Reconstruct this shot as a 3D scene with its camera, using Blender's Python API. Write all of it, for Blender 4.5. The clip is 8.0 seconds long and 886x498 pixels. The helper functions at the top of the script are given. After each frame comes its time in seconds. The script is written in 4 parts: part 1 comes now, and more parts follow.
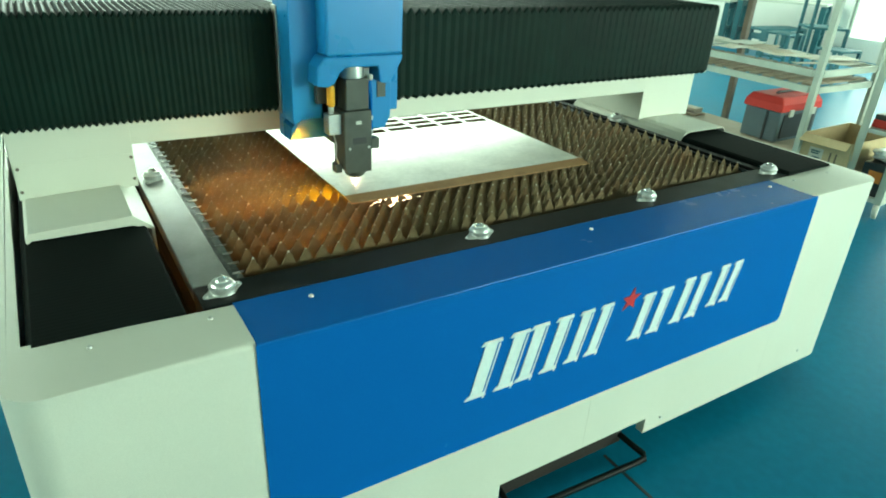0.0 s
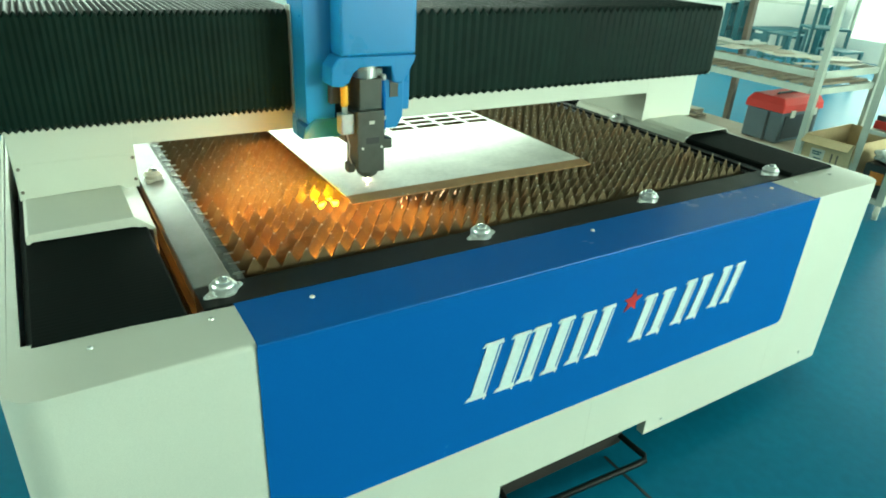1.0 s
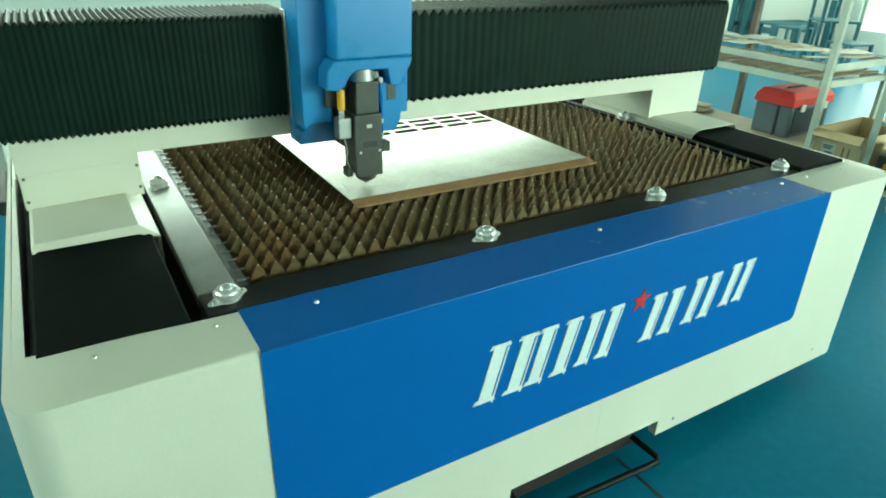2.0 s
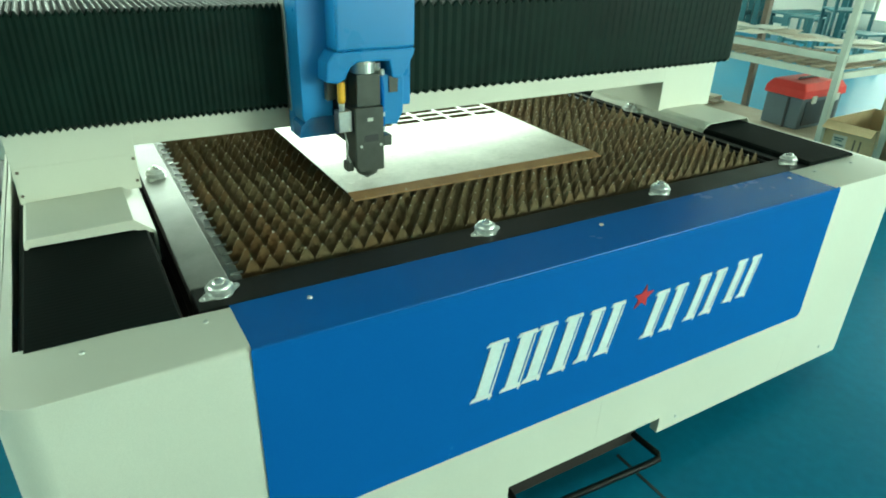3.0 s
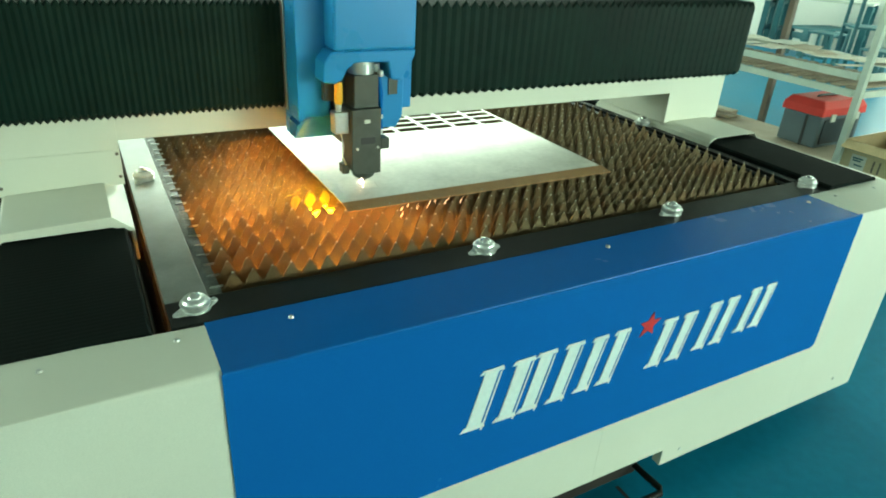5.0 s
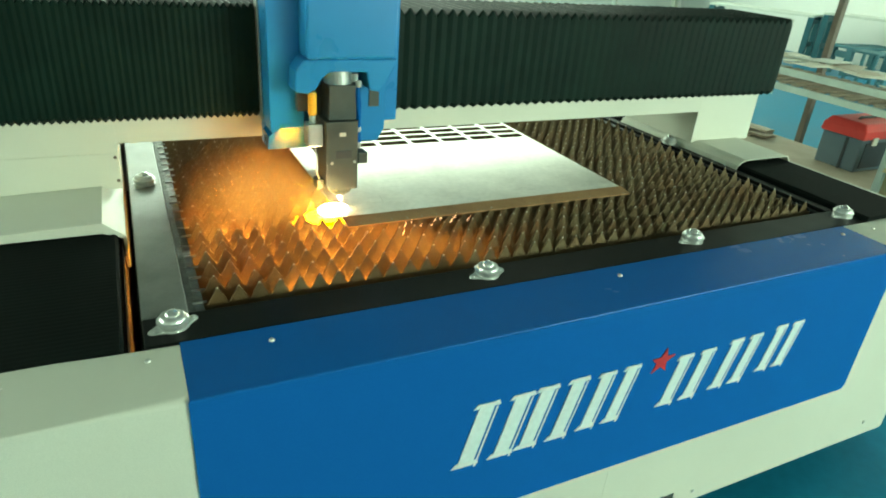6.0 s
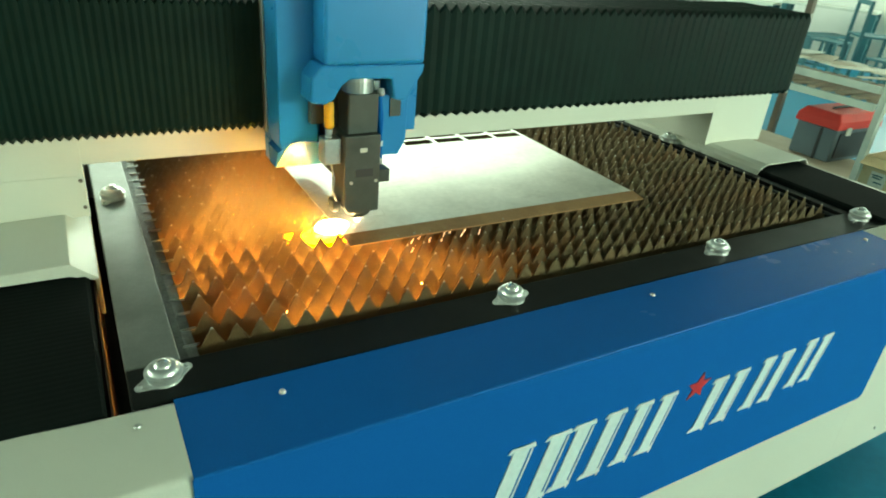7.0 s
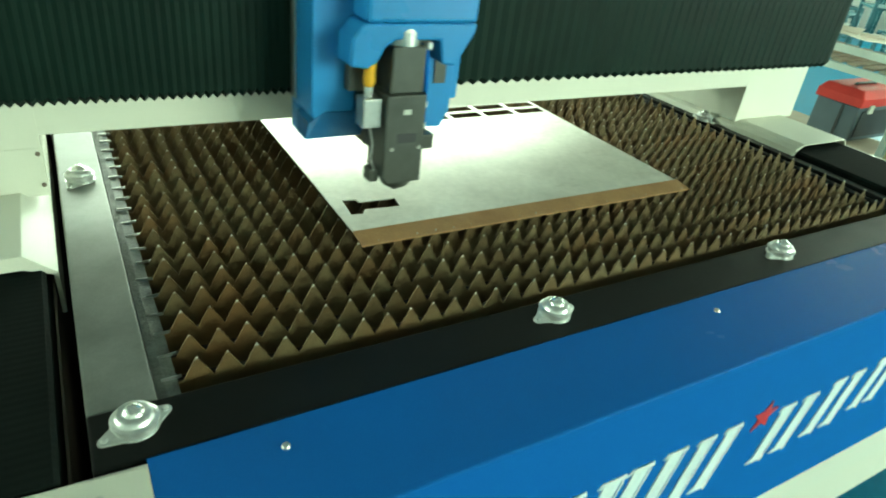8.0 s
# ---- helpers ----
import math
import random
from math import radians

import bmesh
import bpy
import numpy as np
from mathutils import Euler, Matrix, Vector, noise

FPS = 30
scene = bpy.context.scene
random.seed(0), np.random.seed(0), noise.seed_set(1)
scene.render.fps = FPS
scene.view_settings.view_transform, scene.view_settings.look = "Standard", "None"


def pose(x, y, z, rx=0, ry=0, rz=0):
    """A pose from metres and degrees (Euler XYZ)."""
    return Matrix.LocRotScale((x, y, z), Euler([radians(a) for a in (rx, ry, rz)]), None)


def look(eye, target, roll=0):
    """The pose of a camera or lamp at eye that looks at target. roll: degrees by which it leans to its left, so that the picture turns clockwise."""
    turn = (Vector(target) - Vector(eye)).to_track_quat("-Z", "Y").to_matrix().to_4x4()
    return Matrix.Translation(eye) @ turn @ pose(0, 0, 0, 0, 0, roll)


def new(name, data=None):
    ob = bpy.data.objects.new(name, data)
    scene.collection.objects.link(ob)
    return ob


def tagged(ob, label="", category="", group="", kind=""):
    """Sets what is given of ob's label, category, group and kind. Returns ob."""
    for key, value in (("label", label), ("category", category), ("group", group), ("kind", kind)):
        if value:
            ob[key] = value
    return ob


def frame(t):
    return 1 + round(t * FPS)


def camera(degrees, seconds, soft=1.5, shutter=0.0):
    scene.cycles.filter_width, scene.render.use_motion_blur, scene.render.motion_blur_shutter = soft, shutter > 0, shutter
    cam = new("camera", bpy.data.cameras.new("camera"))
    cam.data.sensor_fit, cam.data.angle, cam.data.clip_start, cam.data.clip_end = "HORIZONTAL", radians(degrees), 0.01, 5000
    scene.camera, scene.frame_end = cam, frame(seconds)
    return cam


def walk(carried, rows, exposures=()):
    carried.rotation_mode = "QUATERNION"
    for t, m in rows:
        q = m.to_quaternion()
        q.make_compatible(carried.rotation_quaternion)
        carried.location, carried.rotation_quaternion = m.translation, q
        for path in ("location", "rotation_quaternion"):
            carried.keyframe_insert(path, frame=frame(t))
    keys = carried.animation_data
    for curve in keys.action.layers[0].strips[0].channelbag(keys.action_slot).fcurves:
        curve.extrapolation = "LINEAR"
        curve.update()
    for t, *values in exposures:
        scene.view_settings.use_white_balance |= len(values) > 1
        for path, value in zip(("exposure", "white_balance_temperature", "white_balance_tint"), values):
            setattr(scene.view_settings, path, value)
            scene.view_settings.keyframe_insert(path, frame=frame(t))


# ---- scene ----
cam = camera(69.2, 8.0, soft=1.9, shutter=0.4)
PATH = [
    (0, (-0.257, -1.294, 1.609), (0.714, 0.219, 0.733), 3.1),
    (0.5, (-0.258, -1.293, 1.613), (0.707, 0.229, 0.744), 3.1),
    (1, (-0.257, -1.288, 1.611), (0.713, 0.224, 0.733), 3.3),
    (1.5, (-0.254, -1.288, 1.609), (0.707, 0.239, 0.746), 2.3),
    (3, (-0.201, -1.270, 1.607), (0.716, 0.260, 0.703), 1.9),
    (3.5, (-0.194, -1.266, 1.606), (0.703, 0.275, 0.700), 2.4),
    (4, (-0.182, -1.255, 1.596), (0.745, 0.264, 0.682), 2.8),
    (4.5, (-0.166, -1.225, 1.597), (0.759, 0.299, 0.690), 3.1),
    (6, (-0.022, -1.144, 1.593), (0.801, 0.452, 0.713), 4.7),
    (6.5, (-0.006, -1.080, 1.584), (0.810, 0.519, 0.701), 5.0),
    (7, (-0.057, -0.931, 1.581), (0.870, 0.592, 0.676), 5.4),
    (7.5, (-0.076, -0.815, 1.555), (0.916, 0.642, 0.609), 6.6),
    (8, (-0.008, -0.691, 1.534), (0.931, 0.768, 0.539), 7.1),
]
EXPOSE = [(0.0, 0.11, 6750, 10), (2.0, 0.10, 6750, 10), (3.0, 0.02, 6800, 10), (4.5, -0.03, 6850, 10), (6.0, -0.12, 7150, 10), (6.5, -0.10, 7200, 10), (7.5, -0.28, 7300, 10), (7.7, -0.1, 7100, 10), (8.0, 0.26, 7150, 10)]
walk(cam, [(t, look(eye, target, roll)) for t, eye, target, roll in PATH], EXPOSE)

# ---- world and light ----
world = bpy.data.worlds.new("world")
scene.world = world
world.use_nodes = True
wn = world.node_tree.nodes
sky = wn.new("ShaderNodeTexSky")
sky.sky_type, sky.sun_disc = "NISHITA", False
sky.sun_elevation, sky.sun_rotation = radians(48), radians(200)
wn["Background"].inputs["Strength"].default_value = 0.1
world.node_tree.links.new(sky.outputs["Color"], wn["Background"].inputs["Color"])


def area_lamp(name, eye, target, w, h, watts, colour):
    data = bpy.data.lights.new(name, "AREA")
    data.shape, data.size, data.size_y, data.energy, data.color = "RECTANGLE", w, h, watts, colour
    ob = new(name, data)
    ob.matrix_world = look(eye, target)
    return ob


DAY = (0.74, 1.0, 0.835)
# daylight at the windows: unseen behind the camera, beside the shelves, along the far end
area_lamp("window_light", (4.9, -6.85, 2.2), (2.2, 0, 0.9), 7.6, 2.2, 1230, DAY)
area_lamp("window_light", (11.96, 2.2, 1.75), (3.0, 1.9, 1.2), 5.4, 2.6, 280, DAY)
area_lamp("window_light", (3.0, 10.85, 3.8), (2.0, 0, 2.8), 13.0, 5.5, 2150, DAY)
# added fill past the near end, brightens left-facing sides; no window is known there
area_lamp("window_light", (-6.85, 2.2, 2.3), (1.0, 1.2, 0.9), 5.0, 2.0, 420, DAY)

# ---- materials ----


def material(name, colour, rough=0.5, metal=0.0, vary=0.12, scale=6.0, bump=0.02, fine=90.0, spec=0.5, second=None, coat=0.0, rough_vary=0.1):
    """Surface with broad stains and fine grain; second is the colour of the stains."""
    mat = bpy.data.materials.new(name)
    mat.use_nodes = True
    nt = mat.node_tree
    n, l = nt.nodes, nt.links
    b = n["Principled BSDF"]
    tc = n.new("ShaderNodeTexCoord")
    big = n.new("ShaderNodeTexNoise")
    big.inputs["Scale"].default_value, big.inputs["Detail"].default_value, big.inputs["Roughness"].default_value = scale, 5.0, 0.6
    small = n.new("ShaderNodeTexNoise")
    small.inputs["Scale"].default_value, small.inputs["Detail"].default_value = fine, 3.0
    l.new(tc.outputs["Object"], big.inputs["Vector"])
    l.new(tc.outputs["Object"], small.inputs["Vector"])
    ramp = n.new("ShaderNodeValToRGB")
    dark = second or tuple(c * (1 - 2 * vary) for c in colour)
    ramp.color_ramp.elements[0].color = (*dark, 1)
    ramp.color_ramp.elements[1].color = (*[min(1, c * (1 + vary * 0.4)) for c in colour], 1)
    ramp.color_ramp.elements[0].position, ramp.color_ramp.elements[1].position = 0.25, 0.68
    l.new(big.outputs["Fac"], ramp.inputs["Fac"])
    mix = n.new("ShaderNodeMix")
    mix.data_type, mix.blend_type = "RGBA", "MULTIPLY"
    mix.inputs["Factor"].default_value = 0.25
    l.new(ramp.outputs["Color"], mix.inputs["A"])
    l.new(small.outputs["Fac"], mix.inputs["B"])
    l.new(mix.outputs["Result"], b.inputs["Base Color"])
    mr = n.new("ShaderNodeMapRange")
    mr.inputs["To Min"].default_value, mr.inputs["To Max"].default_value = max(0.02, rough - rough_vary), min(1.0, rough + rough_vary)
    l.new(big.outputs["Fac"], mr.inputs["Value"])
    l.new(mr.outputs["Result"], b.inputs["Roughness"])
    b.inputs["Metallic"].default_value = metal
    b.inputs["Specular IOR Level"].default_value = spec
    b.inputs["Coat Weight"].default_value = coat
    if bump:
        bp = n.new("ShaderNodeBump")
        bp.inputs["Strength"].default_value, bp.inputs["Distance"].default_value = bump, 0.01
        l.new(small.outputs["Fac"], bp.inputs["Height"])
        l.new(bp.outputs["Normal"], b.inputs["Normal"])
    return mat


def glow(name, colour, strength):
    mat = bpy.data.materials.new(name)
    mat.use_nodes = True
    b = mat.node_tree.nodes["Principled BSDF"]
    b.inputs["Base Color"].default_value = (*colour, 1)
    b.inputs["Emission Color"].default_value = (*colour, 1)
    b.inputs["Emission Strength"].default_value = strength
    return mat


CREAM = material("cream_powder_coat", (0.71, 0.715, 0.61), 0.42, vary=0.03, scale=2.5, bump=0.008, fine=700)
BLUE = material("blue_powder_coat", (0.0, 0.124, 0.435), 0.27, vary=0.015, scale=2.0, bump=0.01, fine=700, spec=0.07, rough_vary=0.015)
HEADBLUE = material("head_blue_paint", (0.006, 0.245, 0.58), 0.30, vary=0.06, scale=4.0, bump=0.02, fine=600, spec=0.4)
GLOSSBLUE = material("glossy_blue_enamel", (0.01, 0.18, 0.44), 0.2, spec=0.9, vary=0.05, scale=6.0, bump=0.0, rough_vary=0.03)
BLACKFRAME = material("black_frame_paint", (0.006, 0.0075, 0.007), 0.42, vary=0.25, scale=9.0, bump=0.05, fine=400, spec=0.15)
SIDEFRAME = material("worn_side_rail_steel", (0.25, 0.26, 0.24), 0.42, metal=0.3, vary=0.2, scale=7.0, bump=0.04, fine=300)
HOLDER = material("spatter_grey_strip_steel", (0.17, 0.185, 0.16), 0.5, metal=0.0, second=(0.06, 0.06, 0.055), scale=38.0, bump=0.25, fine=220)
BELLOWS = material("black_bellows_cloth", (0.006, 0.020, 0.015), 0.5, vary=0.2, scale=7.0, bump=0.04, fine=500, spec=0.07)
WAYCLOTH = material("black_way_cover_cloth", (0.006, 0.010, 0.009), 0.8, vary=0.2, scale=7.0, bump=0.05, fine=500, spec=0.06)
SLAT = material("heat_stained_slat_steel", (0.158, 0.118, 0.056), 0.5, metal=0.3, second=(0.11, 0.064, 0.026), scale=11.0, bump=0.15, fine=160)
def bright_tips(mat, z0, z1, colour):
    """Tip highlights and bare worn metal painted between two heights, broken up by noise."""
    n, l = mat.node_tree.nodes, mat.node_tree.links
    b = n["Principled BSDF"]
    old = b.inputs["Base Color"].links[0].from_socket
    tc, sep, mr = n.new("ShaderNodeTexCoord"), n.new("ShaderNodeSeparateXYZ"), n.new("ShaderNodeMapRange")
    nz, mul, mix = n.new("ShaderNodeTexNoise"), n.new("ShaderNodeMath"), n.new("ShaderNodeMix")
    nz.inputs["Scale"].default_value = 45.0
    mr.inputs["From Min"].default_value, mr.inputs["From Max"].default_value = z0, z1
    mul.operation, mul.use_clamp = "MULTIPLY", True
    mix.data_type = "RGBA"
    mix.inputs["B"].default_value = (*colour, 1)
    l.new(tc.outputs["Object"], sep.inputs["Vector"])
    l.new(tc.outputs["Object"], nz.inputs["Vector"])
    l.new(sep.outputs["Z"], mr.inputs["Value"])
    l.new(mr.outputs["Result"], mul.inputs[0])
    l.new(nz.outputs["Fac"], mul.inputs[1])
    l.new(mul.outputs["Value"], mix.inputs["Factor"])
    l.new(old, mix.inputs["A"])
    l.new(mix.outputs["Result"], b.inputs["Base Color"])


def own_stains(mat, rust):
    """Shift the stains from slat to slat and tint some of them."""
    n, l = mat.node_tree.nodes, mat.node_tree.links
    info, add, tc = n.new("ShaderNodeObjectInfo"), n.new("ShaderNodeVectorMath"), n.new("ShaderNodeTexCoord")
    times = n.new("ShaderNodeMath")
    times.operation = "MULTIPLY"
    times.inputs[1].default_value = 37.0
    l.new(info.outputs["Random"], times.inputs[0])
    l.new(tc.outputs["Object"], add.inputs[0])
    l.new(times.outputs["Value"], add.inputs[1])
    for noise in [q for q in n if q.bl_idname == "ShaderNodeTexNoise"]:
        l.new(add.outputs["Vector"], noise.inputs["Vector"])
    b = n["Principled BSDF"]
    old = b.inputs["Base Color"].links[0].from_socket
    spots, ramp, mix = n.new("ShaderNodeTexNoise"), n.new("ShaderNodeValToRGB"), n.new("ShaderNodeMix")
    spots.inputs["Scale"].default_value, spots.inputs["Detail"].default_value = 6.0, 4.0
    ramp.color_ramp.elements[0].position, ramp.color_ramp.elements[1].position = 0.48, 0.72
    ramp.color_ramp.elements[1].color = (0.75, 0.75, 0.75, 1)
    mix.data_type = "RGBA"
    mix.inputs["B"].default_value = (*rust, 1)
    l.new(add.outputs["Vector"], spots.inputs["Vector"])
    l.new(spots.outputs["Fac"], ramp.inputs["Fac"])
    l.new(ramp.outputs["Color"], mix.inputs["Factor"])
    l.new(old, mix.inputs["A"])
    l.new(mix.outputs["Result"], b.inputs["Base Color"])


own_stains(SLAT, (0.18, 0.088, 0.031))
bright_tips(SLAT, 0.8995, 0.905, (0.74, 0.72, 0.64))
PIT = material("sooty_bed_tray", (0.02, 0.015, 0.012), 0.9, vary=0.3, scale=8.0, bump=0.2, fine=120)
SHEET = material("bare_steel_sheet", (0.76, 0.745, 0.66), 0.44, metal=0.3, second=(0.54, 0.53, 0.46), scale=5.0, bump=0.03, fine=60, rough_vary=0.12)


def smudges(mat, colour):
    """Dull rubbed streaks in the bare metal, long in one direction."""
    n, l = mat.node_tree.nodes, mat.node_tree.links
    b = n["Principled BSDF"]
    old = b.inputs["Base Color"].links[0].from_socket
    tc, stretch, nz, ramp, mix = (n.new("ShaderNode" + k) for k in ("TexCoord", "Mapping", "TexNoise", "ValToRGB", "Mix"))
    stretch.inputs["Scale"].default_value = (4.0, 15.0, 1.0)
    stretch.inputs["Rotation"].default_value = (0, 0, 0.15)
    nz.inputs["Scale"].default_value, nz.inputs["Detail"].default_value, nz.inputs["Roughness"].default_value = 1.6, 7.0, 0.7
    ramp.color_ramp.elements[0].position, ramp.color_ramp.elements[1].position = 0.57, 0.72
    ramp.color_ramp.elements[1].color = (0.7, 0.7, 0.7, 1)
    mix.data_type = "RGBA"
    mix.inputs["B"].default_value = (*colour, 1)
    l.new(tc.outputs["Object"], stretch.inputs["Vector"])
    l.new(stretch.outputs["Vector"], nz.inputs["Vector"])
    l.new(nz.outputs["Fac"], ramp.inputs["Fac"])
    l.new(ramp.outputs["Color"], mix.inputs["Factor"])
    l.new(old, mix.inputs["A"])
    l.new(mix.outputs["Result"], b.inputs["Base Color"])


smudges(SHEET, (0.40, 0.38, 0.32))
BROWN_STRIP = material("brown_edge_strip", (0.46, 0.25, 0.11), 0.55, metal=0.2, second=(0.34, 0.165, 0.07), scale=16.0, bump=0.05, fine=160)
ZINC = material("bright_zinc", (0.78, 0.81, 0.78), 0.32, metal=0.75, vary=0.15, scale=40.0, bump=0.03, fine=300)
CHROME = material("polished_steel_ball", (0.85, 0.87, 0.85), 0.18, metal=0.8, vary=0.05, scale=60.0, bump=0.0, rough_vary=0.03)
HEADBLACK = material("black_anodised_head", (0.07, 0.08, 0.068), 0.46, metal=0.3, vary=0.2, scale=14.0, bump=0.04, fine=500)
SILVER = material("brushed_aluminium", (0.6, 0.62, 0.58), 0.35, metal=0.9, vary=0.1, scale=30.0, bump=0.03, fine=400)
YELLOW = material("yellow_plastic_plug", (0.85, 0.42, 0.02), 0.4, vary=0.06, scale=30.0)
LOGOWHITE = material("white_lettering_film", (0.75, 0.86, 0.84), 0.4, vary=0.03, scale=8.0, bump=0.0)
LOGORED = material("red_film", (0.62, 0.03, 0.03), 0.4, vary=0.03, scale=8.0, bump=0.0)
FLOOR = material("teal_epoxy_floor", (0.0, 0.160, 0.268), 0.34, second=(0.0, 0.135, 0.225), scale=0.7, bump=0.008, fine=25, rough_vary=0.08)
FLOOR.node_tree.nodes["Principled BSDF"].inputs["IOR"].default_value = 1.13
WALL = material("white_plaster", (0.78, 0.80, 0.74), 0.85, vary=0.04, scale=1.2, bump=0.03, fine=60)
DARK_CEILING = material("dark_unseen_ceiling", (0.14, 0.155, 0.15), 0.8, vary=0.08, scale=1.0, bump=0.03, fine=40)
RACK = material("grey_green_rack_paint", (0.52, 0.57, 0.49), 0.5, vary=0.1, scale=6.0, bump=0.04, fine=200)
BROWNSTEEL = material("brown_primed_steel", (0.16, 0.12, 0.09), 0.6, vary=0.15, scale=9.0, bump=0.05, fine=200)
PLANK = material("weathered_plank", (0.34, 0.27, 0.19), 0.7, second=(0.20, 0.14, 0.09), scale=9.0, bump=0.1, fine=120)
PLY = material("pale_plywood", (0.55, 0.47, 0.36), 0.65, second=(0.44, 0.36, 0.26), scale=4.0, bump=0.06, fine=120)
SCRAP = material("dull_sheet_offcut", (0.72, 0.71, 0.62), 0.5, metal=0.2, second=(0.52, 0.44, 0.33), scale=5.0, bump=0.05, fine=90)
REDPLASTIC = material("red_plastic_lid", (0.74, 0.06, 0.05), 0.55, spec=0.2, vary=0.06, scale=6.0, bump=0.03, fine=300)
GREYPLASTIC = material("blue_grey_plastic", (0.10, 0.145, 0.17), 0.5, vary=0.08, scale=6.0, bump=0.03, fine=300)
DARKPLASTIC = material("dark_plastic", (0.025, 0.028, 0.03), 0.5, vary=0.1, scale=8.0, bump=0.03, fine=300)
CARDBOARD = material("brown_cardboard", (0.64, 0.49, 0.29), 0.85, second=(0.54, 0.39, 0.21), scale=5.0, bump=0.06, fine=90)
PAPER = material("printed_label_paper", (0.66, 0.64, 0.55), 0.8, vary=0.05, scale=9.0)
ORANGE = material("orange_sticker", (0.8, 0.22, 0.02), 0.5, vary=0.05, scale=20.0, bump=0.0)
TEALPAINT = material("teal_table_paint", (0.001, 0.095, 0.115), 0.6, vary=0.1, scale=5.0, bump=0.03, fine=150)
TABLETOP = material("pale_table_top", (0.6, 0.63, 0.56), 0.5, vary=0.05, scale=4.0)
BAG = material("crumpled_clear_plastic", (0.55, 0.58, 0.55), 0.18, vary=0.12, scale=18.0, bump=0.2, fine=60)
GLASS_SKY = glow("bright_window_daylight", (0.80, 1.0, 0.88), 1.15)

# ---- mesh helpers ----


def mesh_of(bm, name, mat, smooth=False):
    me = bpy.data.meshes.new(name)
    bmesh.ops.recalc_face_normals(bm, faces=bm.faces)
    bm.to_mesh(me)
    bm.free()
    for p in me.polygons:
        p.use_smooth = smooth
    if smooth:
        me.set_sharp_from_angle(angle=radians(38))
    for m in (mat if isinstance(mat, (list, tuple)) else [mat]):
        me.materials.append(m)
    return me


def part(name, bm, mat, parent=None, label="", at=None, smooth=False, bevel=0.0, segments=2):
    ob = new(name, mesh_of(bm, name, mat, smooth))
    if bevel:
        mod = ob.modifiers.new("edge", "BEVEL")
        mod.width, mod.segments, mod.limit_method, mod.angle_limit = bevel, segments, "ANGLE", radians(35)
    if at is not None:
        ob.matrix_basis = at
    ob.parent = parent
    if label:
        ob["label"] = label
    return ob


def thing(name, at, label, category, group="", kind=""):
    ob = new(name)
    ob.empty_display_size = 0.1
    ob.matrix_basis = at
    return tagged(ob, label, category, group, kind)


def box(x0, x1, y0, y1, z0, z1, bm=None):
    bm = bm or bmesh.new()
    v = [bm.verts.new(p) for p in ((x0, y0, z0), (x1, y0, z0), (x1, y1, z0), (x0, y1, z0), (x0, y0, z1), (x1, y0, z1), (x1, y1, z1), (x0, y1, z1))]
    for f in ((0, 3, 2, 1), (4, 5, 6, 7), (0, 1, 5, 4), (1, 2, 6, 5), (2, 3, 7, 6), (3, 0, 4, 7)):
        bm.faces.new([v[i] for i in f])
    return bm


def prism(poly, a, b, axis="z", bm=None):
    """A polygon pulled from a to b along an axis; poly holds the other two coordinates in order."""
    bm = bm or bmesh.new()
    put = {"x": lambda p, h: (h, p[0], p[1]), "y": lambda p, h: (p[0], h, p[1]), "z": lambda p, h: (p[0], p[1], h)}[axis]
    lo = [bm.verts.new(put(p, a)) for p in poly]
    hi = [bm.verts.new(put(p, b)) for p in poly]
    bm.faces.new(lo)
    bm.faces.new(hi)
    k = len(poly)
    for i in range(k):
        bm.faces.new((lo[i], lo[(i + 1) % k], hi[(i + 1) % k], hi[i]))
    return bm


def lathe(profile, sides=24, bm=None, centre=(0, 0, 0)):
    """Profile of (radius, height) turned round z."""
    bm = bm or bmesh.new()
    rings = []
    for r, h in profile:
        if r < 1e-6:
            rings.append([bm.verts.new((centre[0], centre[1], centre[2] + h))])
        else:
            rings.append([bm.verts.new((centre[0] + r * math.cos(2 * math.pi * i / sides), centre[1] + r * math.sin(2 * math.pi * i / sides), centre[2] + h)) for i in range(sides)])
    for a, b in zip(rings, rings[1:]):
        for i in range(sides):
            j = (i + 1) % sides
            if len(a) == 1 and len(b) > 1:
                bm.faces.new((a[0], b[i], b[j]))
            elif len(b) == 1 and len(a) > 1:
                bm.faces.new((a[i], a[j], b[0]))
            elif len(a) > 1:
                bm.faces.new((a[i], a[j], b[j], b[i]))
    if len(rings[0]) > 1:
        bm.faces.new(rings[0])
    if len(rings[-1]) > 1:
        bm.faces.new(rings[-1])
    return bm


def tube(points, radius, sides=8, bm=None):
    """A round bar along points."""
    bm = bm or bmesh.new()
    pts = [Vector(p) for p in points]
    rings = []
    for i, p in enumerate(pts):
        d = (pts[min(i + 1, len(pts) - 1)] - pts[max(i - 1, 0)]).normalized()
        q = d.to_track_quat("Z", "Y")
        rings.append([bm.verts.new(p + q @ Vector((radius * math.cos(2 * math.pi * k / sides), radius * math.sin(2 * math.pi * k / sides), 0))) for k in range(sides)])
    for a, b in zip(rings, rings[1:]):
        for i in range(sides):
            j = (i + 1) % sides
            bm.faces.new((a[i], a[j], b[j], b[i]))
    bm.faces.new(rings[0])
    bm.faces.new(rings[-1])
    return bm


def arc(cx, cy, r, a0, a1, n):
    return [(cx + r * math.cos(radians(a0 + (a1 - a0) * i / n)), cy + r * math.sin(radians(a0 + (a1 - a0) * i / n))) for i in range(n + 1)]


